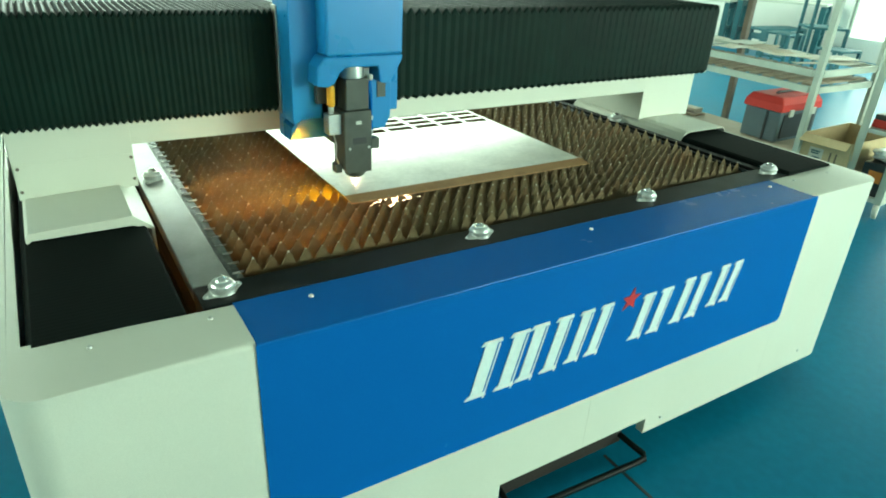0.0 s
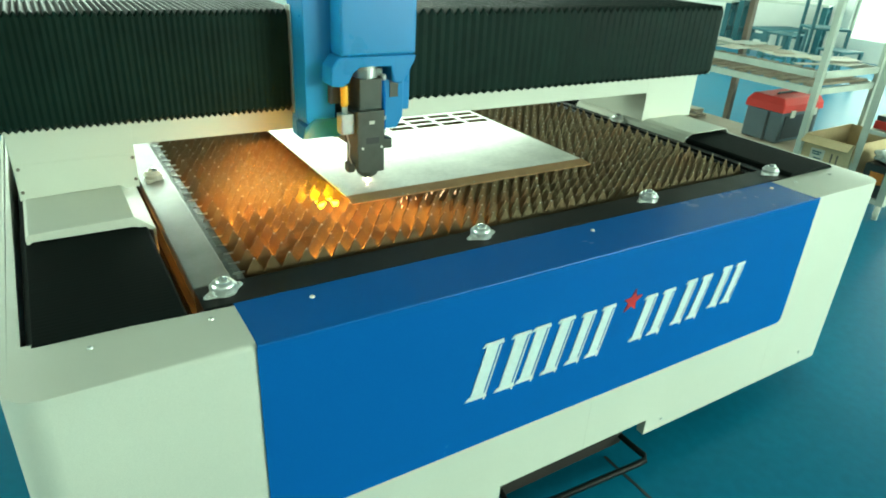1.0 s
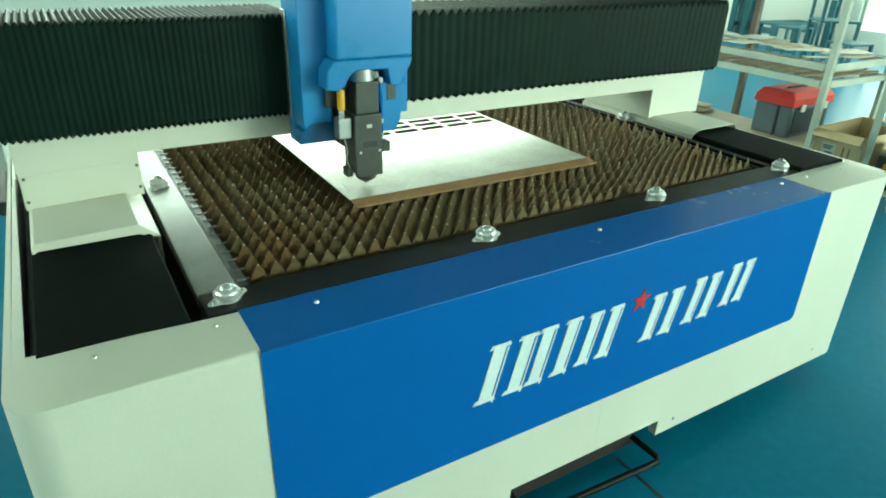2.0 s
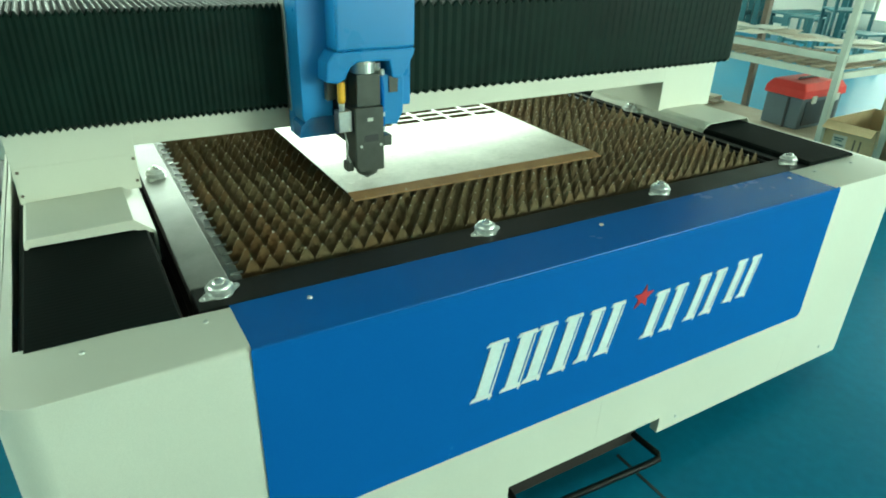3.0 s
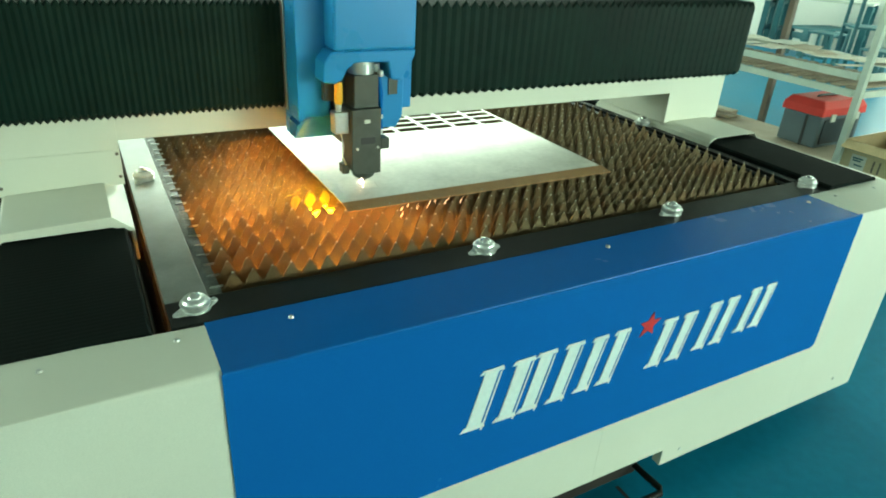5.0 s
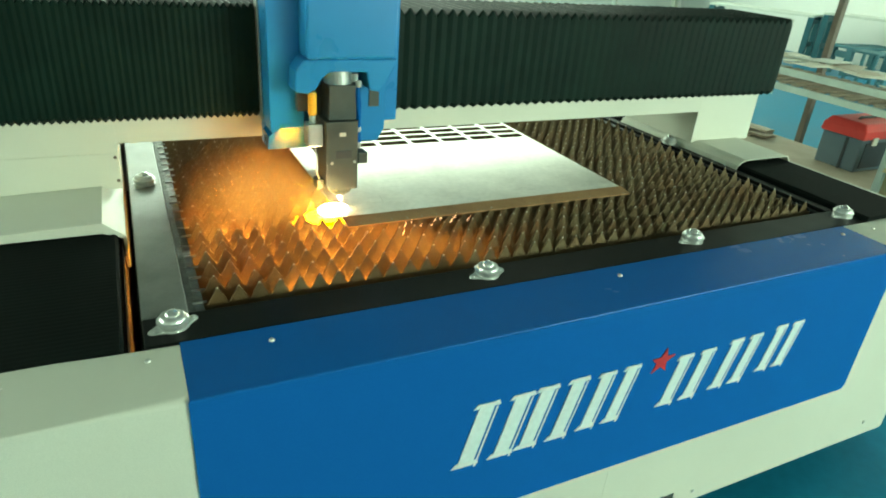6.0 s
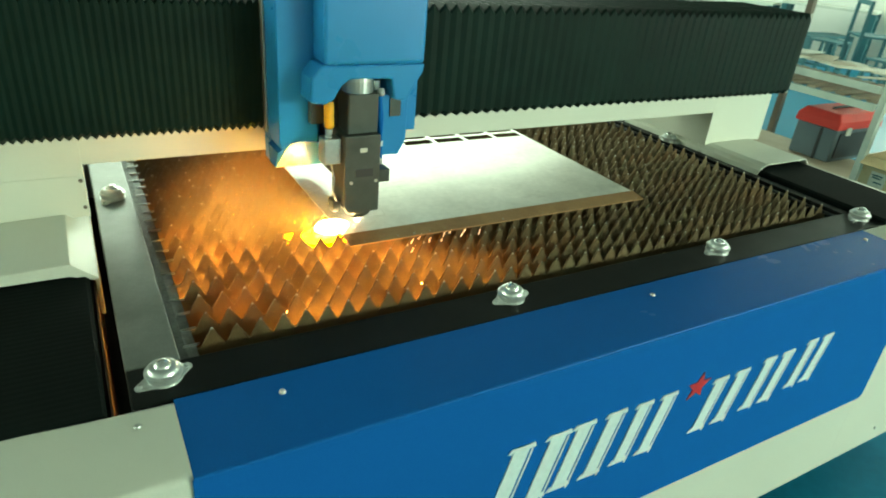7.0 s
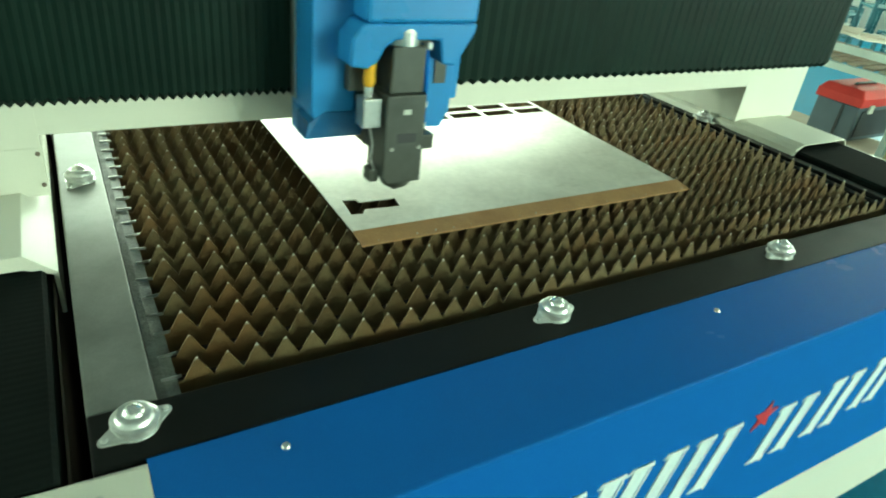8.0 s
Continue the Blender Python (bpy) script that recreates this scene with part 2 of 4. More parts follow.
# ---- the hall ----
X0, X1, Y0, Y1, ZC = -7.0, 12.0, -7.0, 11.0, 7.0
floor = tagged(part("floor", box(X0 - 0.2, X1 + 0.2, Y0 - 0.2, Y1 + 0.2, -0.1, 0.0), FLOOR), "glossy teal epoxy workshop floor", "floor", kind="structure")
# unseen ceiling, kept dark so that less light bounces down
ceiling = tagged(part("ceiling", box(X0 - 0.2, X1 + 0.2, Y0 - 0.2, Y1 + 0.2, ZC, ZC + 0.1), DARK_CEILING), "unseen ceiling, dark grey to cut light from above", "ceiling", kind="structure")


def wall_with_openings(name, axis, at, a0, a1, openings, label):
    """A wall 0.2 m thick along x or y with openings (from, to, sill, head)."""
    bm = bmesh.new()
    s = 1 if at > 0 else -1
    lo, hi = sorted((at, at + 0.2 * s))

    def slab(p0, p1, z0, z1):
        if axis == "x":
            box(p0, p1, lo, hi, z0, z1, bm)
        else:
            box(lo, hi, p0, p1, z0, z1, bm)
    at_p = a0
    for p0, p1, z0, z1 in sorted(openings):
        slab(at_p, p0, 0, ZC)
        if z0 > 0:
            slab(p0, p1, 0, z0)
        slab(p0, p1, z1, ZC)
        at_p = p1
    slab(at_p, a1, 0, ZC)
    return tagged(part(name, bm, WALL), label, "wall", kind="structure")


wall_with_openings("wall_south", "x", Y0, X0, X1, [(1.1, 9.1, 1.0, 3.3)], "white plaster wall with a wide window")
wall_with_openings("wall_north", "x", Y1, X0, X1, [(-3.6, 9.6, 1.0, 6.6)], "white plaster wall with a wide window")
wall_with_openings("wall_east", "y", X1, Y0, Y1, [(-0.6, 5.1, 0.35, 3.2)], "white plaster wall, its windows also standing for its brightly lit part")
# the opening here is made up for the near-end fill
wall_with_openings("wall_west", "y", X0, Y0, Y1, [(-0.4, 4.8, 1.2, 3.4)], "white plaster wall with an added, unseen window")


def window_frame(name, axis, at, a0, a1, z0, z1, bays):
    root = thing(name, pose(0, 0, 0), "pale framed window full of bright daylight", "window", kind="structure")
    s = 1 if at > 0 else -1

    def bar(p0, p1, za, zb):
        y0, y1 = sorted((at + 0.06 * s, at + 0.12 * s))
        return box(p0, p1, y0, y1, za, zb) if axis == "x" else box(y0, y1, p0, p1, za, zb)
    for i in range(bays + 1):
        p = a0 + (a1 - a0) * i / bays
        part("mullion", bar(max(a0, p - 0.04), min(a1, p + 0.04), z0, z1), RACK, root)
    y0, y1 = sorted((at + 0.14 * s, at + 0.15 * s))
    for i in range(bays):
        p, q = a0 + (a1 - a0) * i / bays, a0 + (a1 - a0) * (i + 1) / bays
        part("pane", box(p, q, y0, y1, z0, z1) if axis == "x" else box(y0, y1, p, q, z0, z1), GLASS_SKY, root)
    return root


window_frame("window_1", "x", Y0, 1.1, 9.1, 1.0, 3.3, 5)
window_frame("window_2", "x", Y1, -3.6, 9.6, 1.0, 6.6, 7)
# these glowing panes also stand in for the brightly lit part of the wall
window_frame("window_3", "y", X1, -0.6, 5.1, 0.35, 3.2, 3)
# unseen window added round the near-end fill lamp
window_frame("added_window", "y", X0, -0.4, 4.8, 1.2, 3.4, 3)

# ---- the laser cutting machine: fixed base ----
XL, XR, YF, ZT, ZB = -0.42, 2.335, -0.235, 0.880, 0.113
PX, PZ = 1.919, 0.385  # end and foot of the blue front sheet
machine = thing("laser_cutting_machine", pose(1.0, 0.85, 0), "cream and blue flatbed laser cutting machine on the teal floor", "machine")
OFF = pose(-1.0, -0.85, 0)


def mpart(name, bm, mat, parent=None, label="", **kw):
    """A part of the machine's base, given in world metres."""
    return part(name, bm, mat, parent or machine, label, at=OFF if parent is None else None, **kw)


YB = 1.95
left_plan = [(0.004, YF), (0.004, -0.062), (-0.398, -0.062), (-0.398, YB), (XL, YB)] + arc(XL + 0.07, YF + 0.07, 0.07, 180, 270, 24)
right_plan = [(1.90, YF), (1.90, -0.062), (XR - 0.022, -0.062), (XR - 0.022, YB), (XR, YB)] + arc(XR - 0.07, YF + 0.07, 0.07, 0, -90, 24)


def end_cover(plan, ease, z0):
    """A sheet metal end whose top edge alone is eased."""
    bm = prism(plan, z0, ZT)
    rim = [e for e in bm.edges if all(v.co.z > ZT - 1e-5 for v in e.verts) and not all(0 < v.co.x < 0.01 for v in e.verts)]
    bmesh.ops.bevel(bm, geom=rim, offset=ease, segments=3, affect="EDGES", profile=0.5)
    return bm


mpart("end_cover", end_cover(left_plan, 0.014, ZB), CREAM, smooth=True)
mpart("end_cover", end_cover(right_plan, 0.006, ZB), CREAM, smooth=True)
mpart("rear_cover", box(-0.398, XR - 0.022, 1.90, YB, ZB, ZT - 0.004), CREAM, bevel=0.01)

# lower white front in two sheets with a notch for the drawer
SEAM, NOTCH = 0.985, 0.176
low_l = [(0.0045, ZB), (0.664, ZB), (0.664, NOTCH), (SEAM - 0.0004, NOTCH), (SEAM - 0.0004, PZ + 0.01), (0.0045, PZ + 0.01)]
low_r = [(SEAM + 0.0004, NOTCH), (1.272, NOTCH), (1.272, ZB), (1.8995, ZB), (1.8995, PZ + 0.01), (SEAM + 0.0004, PZ + 0.01)]
mpart("lower_panel", prism(low_l, YF, YF + 0.03, "y"), CREAM)
mpart("lower_panel", prism(low_r, YF, YF + 0.03, "y"), CREAM)

# bent blue front sheet, its foot rounded at the free end
face = [(0.002, 0.8755), (0.002, PZ)] + arc(PX - 0.022, PZ + 0.022, 0.022, -90, 0, 6) + [(PX, 0.8755)]
bm = prism(face, -0.239, -0.2365, "y")
prof = [(-0.062, 0.879), (-0.2355, 0.879), (-0.2380, 0.8780), (-0.239, 0.8755), (-0.2365, 0.8755), (-0.2345, 0.8768), (-0.062, 0.8768)]
prism(prof, 0.0045, PX, "x", bm)
mpart("front_panel", bm, BLUE)

for x, y in ((0.164, -0.11), (1.001, -0.108), (1.84, -0.108), (-0.051, -0.105), (-0.273, -0.107), (1.985, -0.105), (2.20, -0.107)):
    mpart("screw", lathe([(0.0062, 0), (0.0062, 0.0015), (0.0045, 0.004), (0, 0.0048)], 12, centre=(x, y, 0.879)), SILVER, smooth=True)
for x, z in ((1.351, 0.152), (2.15, 0.172), (0.55, 0.152)):
    mpart("screw", prism([(x + a, z + b) for a, b in arc(0, 0, 0.006, 0, 330, 11)], YF - 0.003, YF + 0.001, "y"), ZINC)

# mark on the front: slanted plain bars and a star
SL = 0.26


def slant(x, z):
    return (x + (z - 0.55) * SL, z)


def mark_bars(x0, x1, z0, z1):
    bm = bmesh.new()
    w = x1 - x0 - (z1 - z0) * SL
    for a, b in ((0.06, 0.30), (0.62, 0.86)):
        for c, d in ((z0, z0 + 0.012), (z1 - 0.012, z1)):
            prism([slant(x0 + w * (a - 0.08), c), slant(x0 + w * (b + 0.10), c), slant(x0 + w * (b + 0.06), d), slant(x0 + w * (a - 0.04), d)], -0.2408, -0.2385, "y", bm)
        pts = [slant(x0 + w * a, z0), slant(x0 + w * b, z0), slant(x0 + w * b, z1), slant(x0 + w * a, z1)]
        prism(pts, -0.2412, -0.2385, "y", bm)
        # thin shadow line beside each bar
        g = 0.007
        prism([slant(x0 + w * b + g, z0 - 0.008), slant(x0 + w * b + g + 0.0045, z0 - 0.008), slant(x0 + w * b + g + 0.0045, z1 - 0.016), slant(x0 + w * b + g, z1 - 0.016)], -0.2404, -0.2385, "y", bm)
    return bm


for x0, x1, z0, z1 in ((0.512, 0.715, 0.545, 0.712), (0.668, 0.862, 0.548, 0.714), (0.838, 1.012, 0.552, 0.710), (1.086, 1.262, 0.553, 0.700), (1.262, 1.428, 0.560, 0.708), (1.428, 1.582, 0.575, 0.716)):
    mpart("front_mark", mark_bars(x0, x1, z0, z1), LOGOWHITE, label="plain slanted white bars")
star = []
for i in range(10):
    r = 0.038 if i % 2 == 0 else 0.016
    a = radians(90 + 36 * i)
    star.append((1.068 + r * math.cos(a) + 0.2 * r * math.sin(a), 0.70 + r * math.sin(a)))
mpart("star_mark", prism(star, -0.2412, -0.2385, "y"), LOGORED, label="red five-pointed star")

# black frame round the bed
mpart("front_rail", box(-0.055, 2.055, -0.060, 0.042, 0.80, 0.878), BLACKFRAME, bevel=0.003)
mpart("side_rail", box(-0.055, 0.032, 0.0425, 1.85, 0.838, 0.878), SIDEFRAME, bevel=0.003)
mpart("side_rail", box(1.972, 2.008, 0.0425, 1.85, 0.80, 0.878), BLACKFRAME, bevel=0.003)
mpart("rear_rail", box(-0.055, 2.055, 1.8505, 1.895, 0.80, 0.878), BLACKFRAME, bevel=0.003)
mpart("bed_tray", box(-0.0495, 1.968, 0.044, 1.848, 0.735, 0.75), PIT)
mpart("frame_skirt", box(-0.0545, -0.05, -0.055, 1.85, 0.45, 0.740), PIT)
mpart("frame_skirt", box(2.0086, 2.0120, 0.043, 1.85, 0.45, 0.7995), PIT)
mpart("inner_guard", box(-0.0845, -0.081, -0.055, 1.85, 0.47, 0.838), BROWNSTEEL)

# slotted strips that carry the slats
SLAT_0, SLAT_STEP = 0.0837, 0.0557
SLATS = [SLAT_0 + SLAT_STEP * i for i in range(31)]


def slat_holder(x0, x1):
    bm = bmesh.new()
    rnd = random.Random(7)
    rows = []
    n = 90
    for i in range(n + 1):
        y = 0.045 + 1.80 * i / n
        rows.append([bm.verts.new((x, y, z + rnd.uniform(-0.0012, 0.0012) * (z > 0.85))) for x, z in ((x0, 0.83), (x0, 0.867), (x0 * 0.6 + x1 * 0.4, 0.869), (x1, 0.866), (x1, 0.83))])
    for p, q in zip(rows, rows[1:]):
        for i in range(5):
            bm.faces.new((p[i], p[(i + 1) % 5], q[(i + 1) % 5], q[i]))
    bm.faces.new(rows[0])
    bm.faces.new(rows[-1])
    return bm


mpart("slat_holder", slat_holder(0.0335, 0.064), HOLDER, label="spatter-grey strip that holds the slats")
mpart("slat_holder", slat_holder(1.944, 1.9705), BLACKFRAME, label="sooty strip that holds the slats")
end_mesh = mesh_of(box(-0.014, 0.014, -0.0008, 0.0008, 0.0, 0.005), "slat_end", SILVER)
rnd = random.Random(21)
for xe in (0.060,):
    for y in SLATS:
        ob = new("slat_end", end_mesh)
        ob.parent = machine
        ob.matrix_basis = OFF @ pose(xe + rnd.uniform(-0.005, 0.005), y + 0.002, 0.8675 + rnd.uniform(-0.0025, 0.0015), 0, 0, rnd.uniform(-9, 9))

# ball transfer units on the rails
def ball_unit(parent, at, turn):
    unit = part("ball_unit", lathe([(0.0265, 0.003), (0.0265, 0.010), (0.030, 0.012), (0.030, 0.0155), (0.0255, 0.018), (0.0235, 0.0235), (0.020, 0.026), (0.0165, 0.0268)], 28), ZINC, parent, "bright zinc ball transfer unit", smooth=True, at=at)
    f = arc(0, 0, 0.030, 35, 145, 8) + arc(-0.041, 0, 0.0085, 120, 240, 6) + arc(0, 0, 0.030, 215, 325, 8) + arc(0.041, 0, 0.0085, -60, 60, 6)
    part("flange", prism(f, 0, 0.003), ZINC, unit, bevel=0.0008)
    part("ball", lathe([(0.0001, 0.036)] + [(0.0155 * math.sin(radians(a)), 0.0205 + 0.0155 * math.cos(radians(a))) for a in range(12, 100, 11)], 24), CHROME, unit, "polished steel ball", smooth=True)
    for sx in (-0.041, 0.041):
        part("bolt", lathe([(0.0045, 0.003), (0.0045, 0.0065), (0.0032, 0.0075), (0, 0.0078)], 10, centre=(sx, 0, 0)), ZINC, unit)
    return unit


for x, y, a in ((0.0, 0.0, 22), (0.690, 0.0, 8), (1.343, 0.0, 5), (1.99, 0.0, 0), (-0.012, 0.795, 60), (1.990, 0.782, 90), (-0.012, 1.58, 60), (1.990, 1.58, 90)):
    ball_unit(machine, OFF @ pose(x, y, 0.8782, 0, 0, a), a)

# folded way covers beside the bed
def way_cover(cx, half, flip, top):
    bm = bmesh.new()
    rows = []
    n = 0
    y = -0.0615
    while y < 1.89:
        o = 0.0 if n % 2 else 0.0003
        w, h = half - o, top - o
        pts = [(-w, 0.62), (-w, h - 0.010), (-w + 0.012, h), (w - 0.006, h), (w, h - 0.006), (w, 0.62)]
        rows.append([bm.verts.new((cx + px * flip, y, pz)) for px, pz in pts])
        y += 0.007
        n += 1
    for a, b in zip(rows, rows[1:]):
        for i in range(5):
            bm.faces.new((a[i], a[i + 1], b[i + 1], b[i]))
    bm.faces.new(rows[0])
    return bm


mpart("way_cover", way_cover(-0.2325, 0.144, 1, 0.882), WAYCLOTH, label="black folded cloth way cover")
mpart("way_cover", way_cover(2.157, 0.134, -1, 0.893), WAYCLOTH, label="black folded cloth way cover")

mpart("cover_rim", box(2.293, XR - 0.0225, -0.0605, 1.89, 0.80, 0.884), CREAM, bevel=0.003)

# slag drawer under the bed, with its pull bar
bm = box(0.70, 1.25, -0.17, 1.60, 0.035, 0.40)
mpart("slag_drawer", bm, PIT, label="black sheet steel slag drawer", bevel=0.004)
bm = tube([(1.24, -0.170, 0.070), (1.245, -0.214, 0.065), (1.26, -0.267, 0.052), (1.25, -0.281, 0.046), (1.205, -0.279, 0.044), (0.745, -0.257, 0.044), (0.717, -0.244, 0.049), (0.72, -0.170, 0.070)], 0.011, 10)
mpart("pull_bar", bm, BLACKFRAME, label="black bent steel pull bar", smooth=True)
for x in (-0.30, 0.45, 1.55, 2.30):
    for y in (-0.08, 1.80):
        mpart("foot", lathe([(0.05, 0.0), (0.05, 0.02), (0.022, 0.03), (0.022, 0.62), (0, 0.62)], 16, centre=(x, y, 0)), DARKPLASTIC)
mpart("base_frame", box(-0.35, 2.35, -0.16, 1.85, 0.405, 0.46), PIT)

# ---- support slats with triangular teeth ----
TX0, TP, NT = 0.0924, 0.0432, 43


def slat_mesh(seed):
    rnd = random.Random(seed)
    top = [(0.0645, 0.8655), (0.0650, 0.8660)]
    for i in range(NT):
        tip = TX0 + TP * i
        k = rnd.uniform(-0.0025, 0.001)
        top.append((tip - 0.0212, 0.8665 + rnd.uniform(-0.001, 0.001)))
        top.append((tip - 0.0009, 0.905 + k))
        top.append((tip + 0.0009, 0.905 + k + rnd.uniform(-0.0012, 0.0004)))
    top += [(TX0 + TP * (NT - 1) + 0.0212, 0.8665), (1.9428, 0.8660), (1.9435, 0.8655)]
    bm = bmesh.new()
    for h in (-0.001, 0.001):
        lo = [bm.verts.new((x, h, 0.83)) for x, z in top]
        hi = [bm.verts.new((x, h, z)) for x, z in top]
        for i in range(len(top) - 1):
            bm.faces.new((lo[i], lo[i + 1], hi[i + 1], hi[i]))
    bm.verts.ensure_lookup_table()
    k = len(top)
    for i in range(k - 1):
        bm.faces.new((bm.verts[k + i], bm.verts[k + i + 1], bm.verts[3 * k + i + 1], bm.verts[3 * k + i]))
    return mesh_of(bm, "slat", SLAT)


slat_kinds = [slat_mesh(s) for s in range(6)]
for i, y in enumerate(SLATS):
    ob = new("slat", slat_kinds[i % 6])
    ob.parent = machine
    ob.matrix_basis = OFF @ pose(0, y, 0, random.uniform(-0.6, 0.6), 0, 0)

# ---- the sheet being cut ----
ZS = 0.9056
SX0, SX1, SY0, SY1 = 0.434, 1.354, 0.290, 1.44
sheet = thing("steel_sheet", pose(0.908, 0.850, ZS) @ Matrix.Diagonal((0.9985, 0.987, 1, 1)), "bare steel sheet with cut windows lying on the slats", "sheet metal")
cuts = [[(0.464, 0.479), (0.494, 0.473), (0.497, 0.460), (0.581, 0.457), (0.575, 0.415), (0.495, 0.422), (0.483, 0.405), (0.458, 0.408)]]
GRID_X = [0.6323 + 0.1211 * i for i in range(6)]
GRID_Y = [0.9065 + 0.0587 * i for i in range(8)]


def sheet_mesh():
    """Strips and cells: solid below the grid of windows, a ring of quads round each opening."""
    bm = bmesh.new()
    xs = sorted({SX0, SX1, 0.44, 0.62, *[g for x in GRID_X for g in (x, x + 0.1045)]})
    ys = sorted({0.340, 0.39, 0.49, SY1, *[g for y in GRID_Y for g in (y, y + 0.0440)]})
    vs = {}

    def vert(x, y):
        if (x, y) not in vs:
            vs[(x, y)] = bm.verts.new((x - 0.9, y - 0.85, 0.0))
        return vs[(x, y)]
    for xa, xb in zip(xs, xs[1:]):
        for ya, yb in zip(ys, ys[1:]):
            mx, my = (xa + xb) / 2, (ya + yb) / 2
            if any(x < mx < x + 0.1045 for x in GRID_X) and any(y < my < y + 0.0440 for y in GRID_Y):
                continue
            if 0.44 < mx < 0.62 and 0.39 < my < 0.49:
                continue
            bm.faces.new((vert(xa, ya), vert(xb, ya), vert(xb, yb), vert(xa, yb)))
    # ring between the part's outline and its surrounding rectangle
    ring = [vert(x, 0.39) for x in xs if 0.44 <= x <= 0.62] + [vert(x, 0.49) for x in reversed(xs) if 0.44 <= x <= 0.62]
    hole = [bm.verts.new((x - 0.9, y - 0.85, 0.0)) for x, y in cuts[0]]
    edges = []
    for loop in (ring, hole):
        for a, b in zip(loop, loop[1:] + loop[:1]):
            edges.append(bm.edges.get((a, b)) or bm.edges.new((a, b)))
    bmesh.ops.triangle_fill(bm, edges=edges, use_beauty=True, use_dissolve=False)
    geo = bm.faces[:]
    up = bmesh.ops.extrude_face_region(bm, geom=geo)
    for v in up["geom"]:
        if isinstance(v, bmesh.types.BMVert):
            v.co.z += 0.003
    return bm


part("plate", sheet_mesh(), SHEET, sheet)
# brown strip along the front edge, sloping down from the plate
strip = [(SY0 - 0.85, -0.0065), (SY0 - 0.85, -0.0035), (0.3403 - 0.85, 0.0029), (0.3403 - 0.85, -0.0001)]
part("edge_strip", prism(strip, SX0 - 0.9, 1.360 - 0.9, "x"), BROWN_STRIP, sheet, "brown strip along the sheet's front edge")

# the cut piece, loose in its opening until it drops
cx, cy = 0.52, 0.438
CUTX, CUTY = 0.5286, 0.4434
inner = [(cx + (x - cx) * 0.985, cy + (y - cy) * 0.97) for x, y in cuts[0]]
slug = tagged(part("cut_piece", prism([(x - cx, y - cy) for x, y in inner], 0.0, 0.003), SHEET, at=pose(CUTX, CUTY, ZS)), "small T-shaped steel piece cut out of the sheet", "cut part")

# ---- the gantry (moves along y) ----
gantry = thing("gantry", pose(1.008, 0.6845, 0.8975), "cream gantry bridge with black folded bellows", "gantry")
GO = pose(-1.0, -0.68, -0.9)


def gpart(name, bm, mat, label="", parent=None, **kw):
    return part(name, bm, mat, parent or gantry, label, at=GO if parent is None else None, **kw)


gpart("beam", box(-0.375, 2.338, 0.6802, 0.90, 1.031, 1.36), CREAM, bevel=0.0008)
HOOD_L = [(-0.370, 0.79), (-0.370, 0.898), (-0.362, 0.9095), (-0.126, 0.916), (-0.078, 0.876), (-0.078, 0.79), (-0.0855, 0.79), (-0.0855, 0.8715), (-0.129, 0.8885), (-0.358, 0.8885), (-0.3625, 0.885), (-0.3625, 0.79)]
HOOD_R = [(2.304, 0.79), (2.304, 0.884), (2.278, 0.912), (2.053, 0.912), (2.029, 0.905), (2.013, 0.893), (2.004, 0.874), (2.004, 0.79), (2.0085, 0.79), (2.0085, 0.873), (2.0165, 0.8895), (2.031, 0.9005), (2.054, 0.9085), (2.276, 0.9085), (2.2995, 0.882), (2.2995, 0.79)]
for xa, xb, hood, near in ((-0.374, -0.075, HOOD_L, True), (2.018, 2.338, HOOD_R, False)):
    gpart("leg", box(xa, xb, 0.6798, 1.10, 0.905, 1.20), CREAM, bevel=0.0006)
    gpart("way_hood", prism(hood, 0.425, 1.10, "y"), CREAM, bevel=0.0015)
    if near:
        gpart("leg_plate", box(xa + 0.002, xb - 0.002, 0.677, 0.6795, 0.918, 1.006), CREAM, bevel=0.001)
        for x, z in ((-0.362, 0.995), (-0.364, 0.930), (-0.083, 0.995), (-0.083, 0.930)):
            gpart("screw", prism([(x + p, z + q) for p, q in arc(0, 0, 0.0045, 0, 330, 11)], 0.6745, 0.678, "y"), BROWNSTEEL)
for xe0, xe1 in ((-0.391, -0.387), (2.3365, 2.340)):
    gpart("end_plate", box(xe0, xe1, 0.622, 0.93, 1.108, 1.396), CREAM, bevel=0.001)


def bellows(x0, x1, folds, deep, crest):
    """Folded cloth box: shallow folds on the face, deep ones with flat crests along the top."""
    bm = bmesh.new()
    rows = []
    rnd = random.Random(folds)
    for i in range(2 * folds + 1):
        x = x0 + (x1 - x0) * i / (2 * folds) + (rnd.uniform(-0.0008, 0.0008) if 0 < i < 2 * folds else 0)
        o = 0.0 if i % 2 else 1.0
        of, ot = o * deep * rnd.uniform(0.95, 1.05), o * crest
        yf, zb, zt, yb = 0.615 + of, 1.1035 + o * 0.008, 1.399 - ot + rnd.uniform(-0.001, 0.001), 0.925 - ot
        lean = rnd.uniform(-0.0012, 0.0012)
        pts = [(0.70, zb + 0.004, 0, 0), (yf + 0.012, zb, 0, 0), (yf, zb + 0.012, 0, 0), (yf, (zb + zt) / 2, lean, 0), (yf, zt - 0.006, 0, 0), (yf + 0.005, zt, 0, 1), (yb, zt, 0, 1), (yb, zb + 0.15, 0, 0)]
        for dx in ((-0.0014, 0.0014) if i % 2 else (0.0,)):
            rows.append([bm.verts.new((x + (dx if top else dx * 0.05) + l, y, z)) for y, z, l, top in pts])
    for a, b in zip(rows, rows[1:]):
        for i in range(len(a) - 1):
            bm.faces.new((a[i], a[i + 1], b[i + 1], b[i]))
    return bm


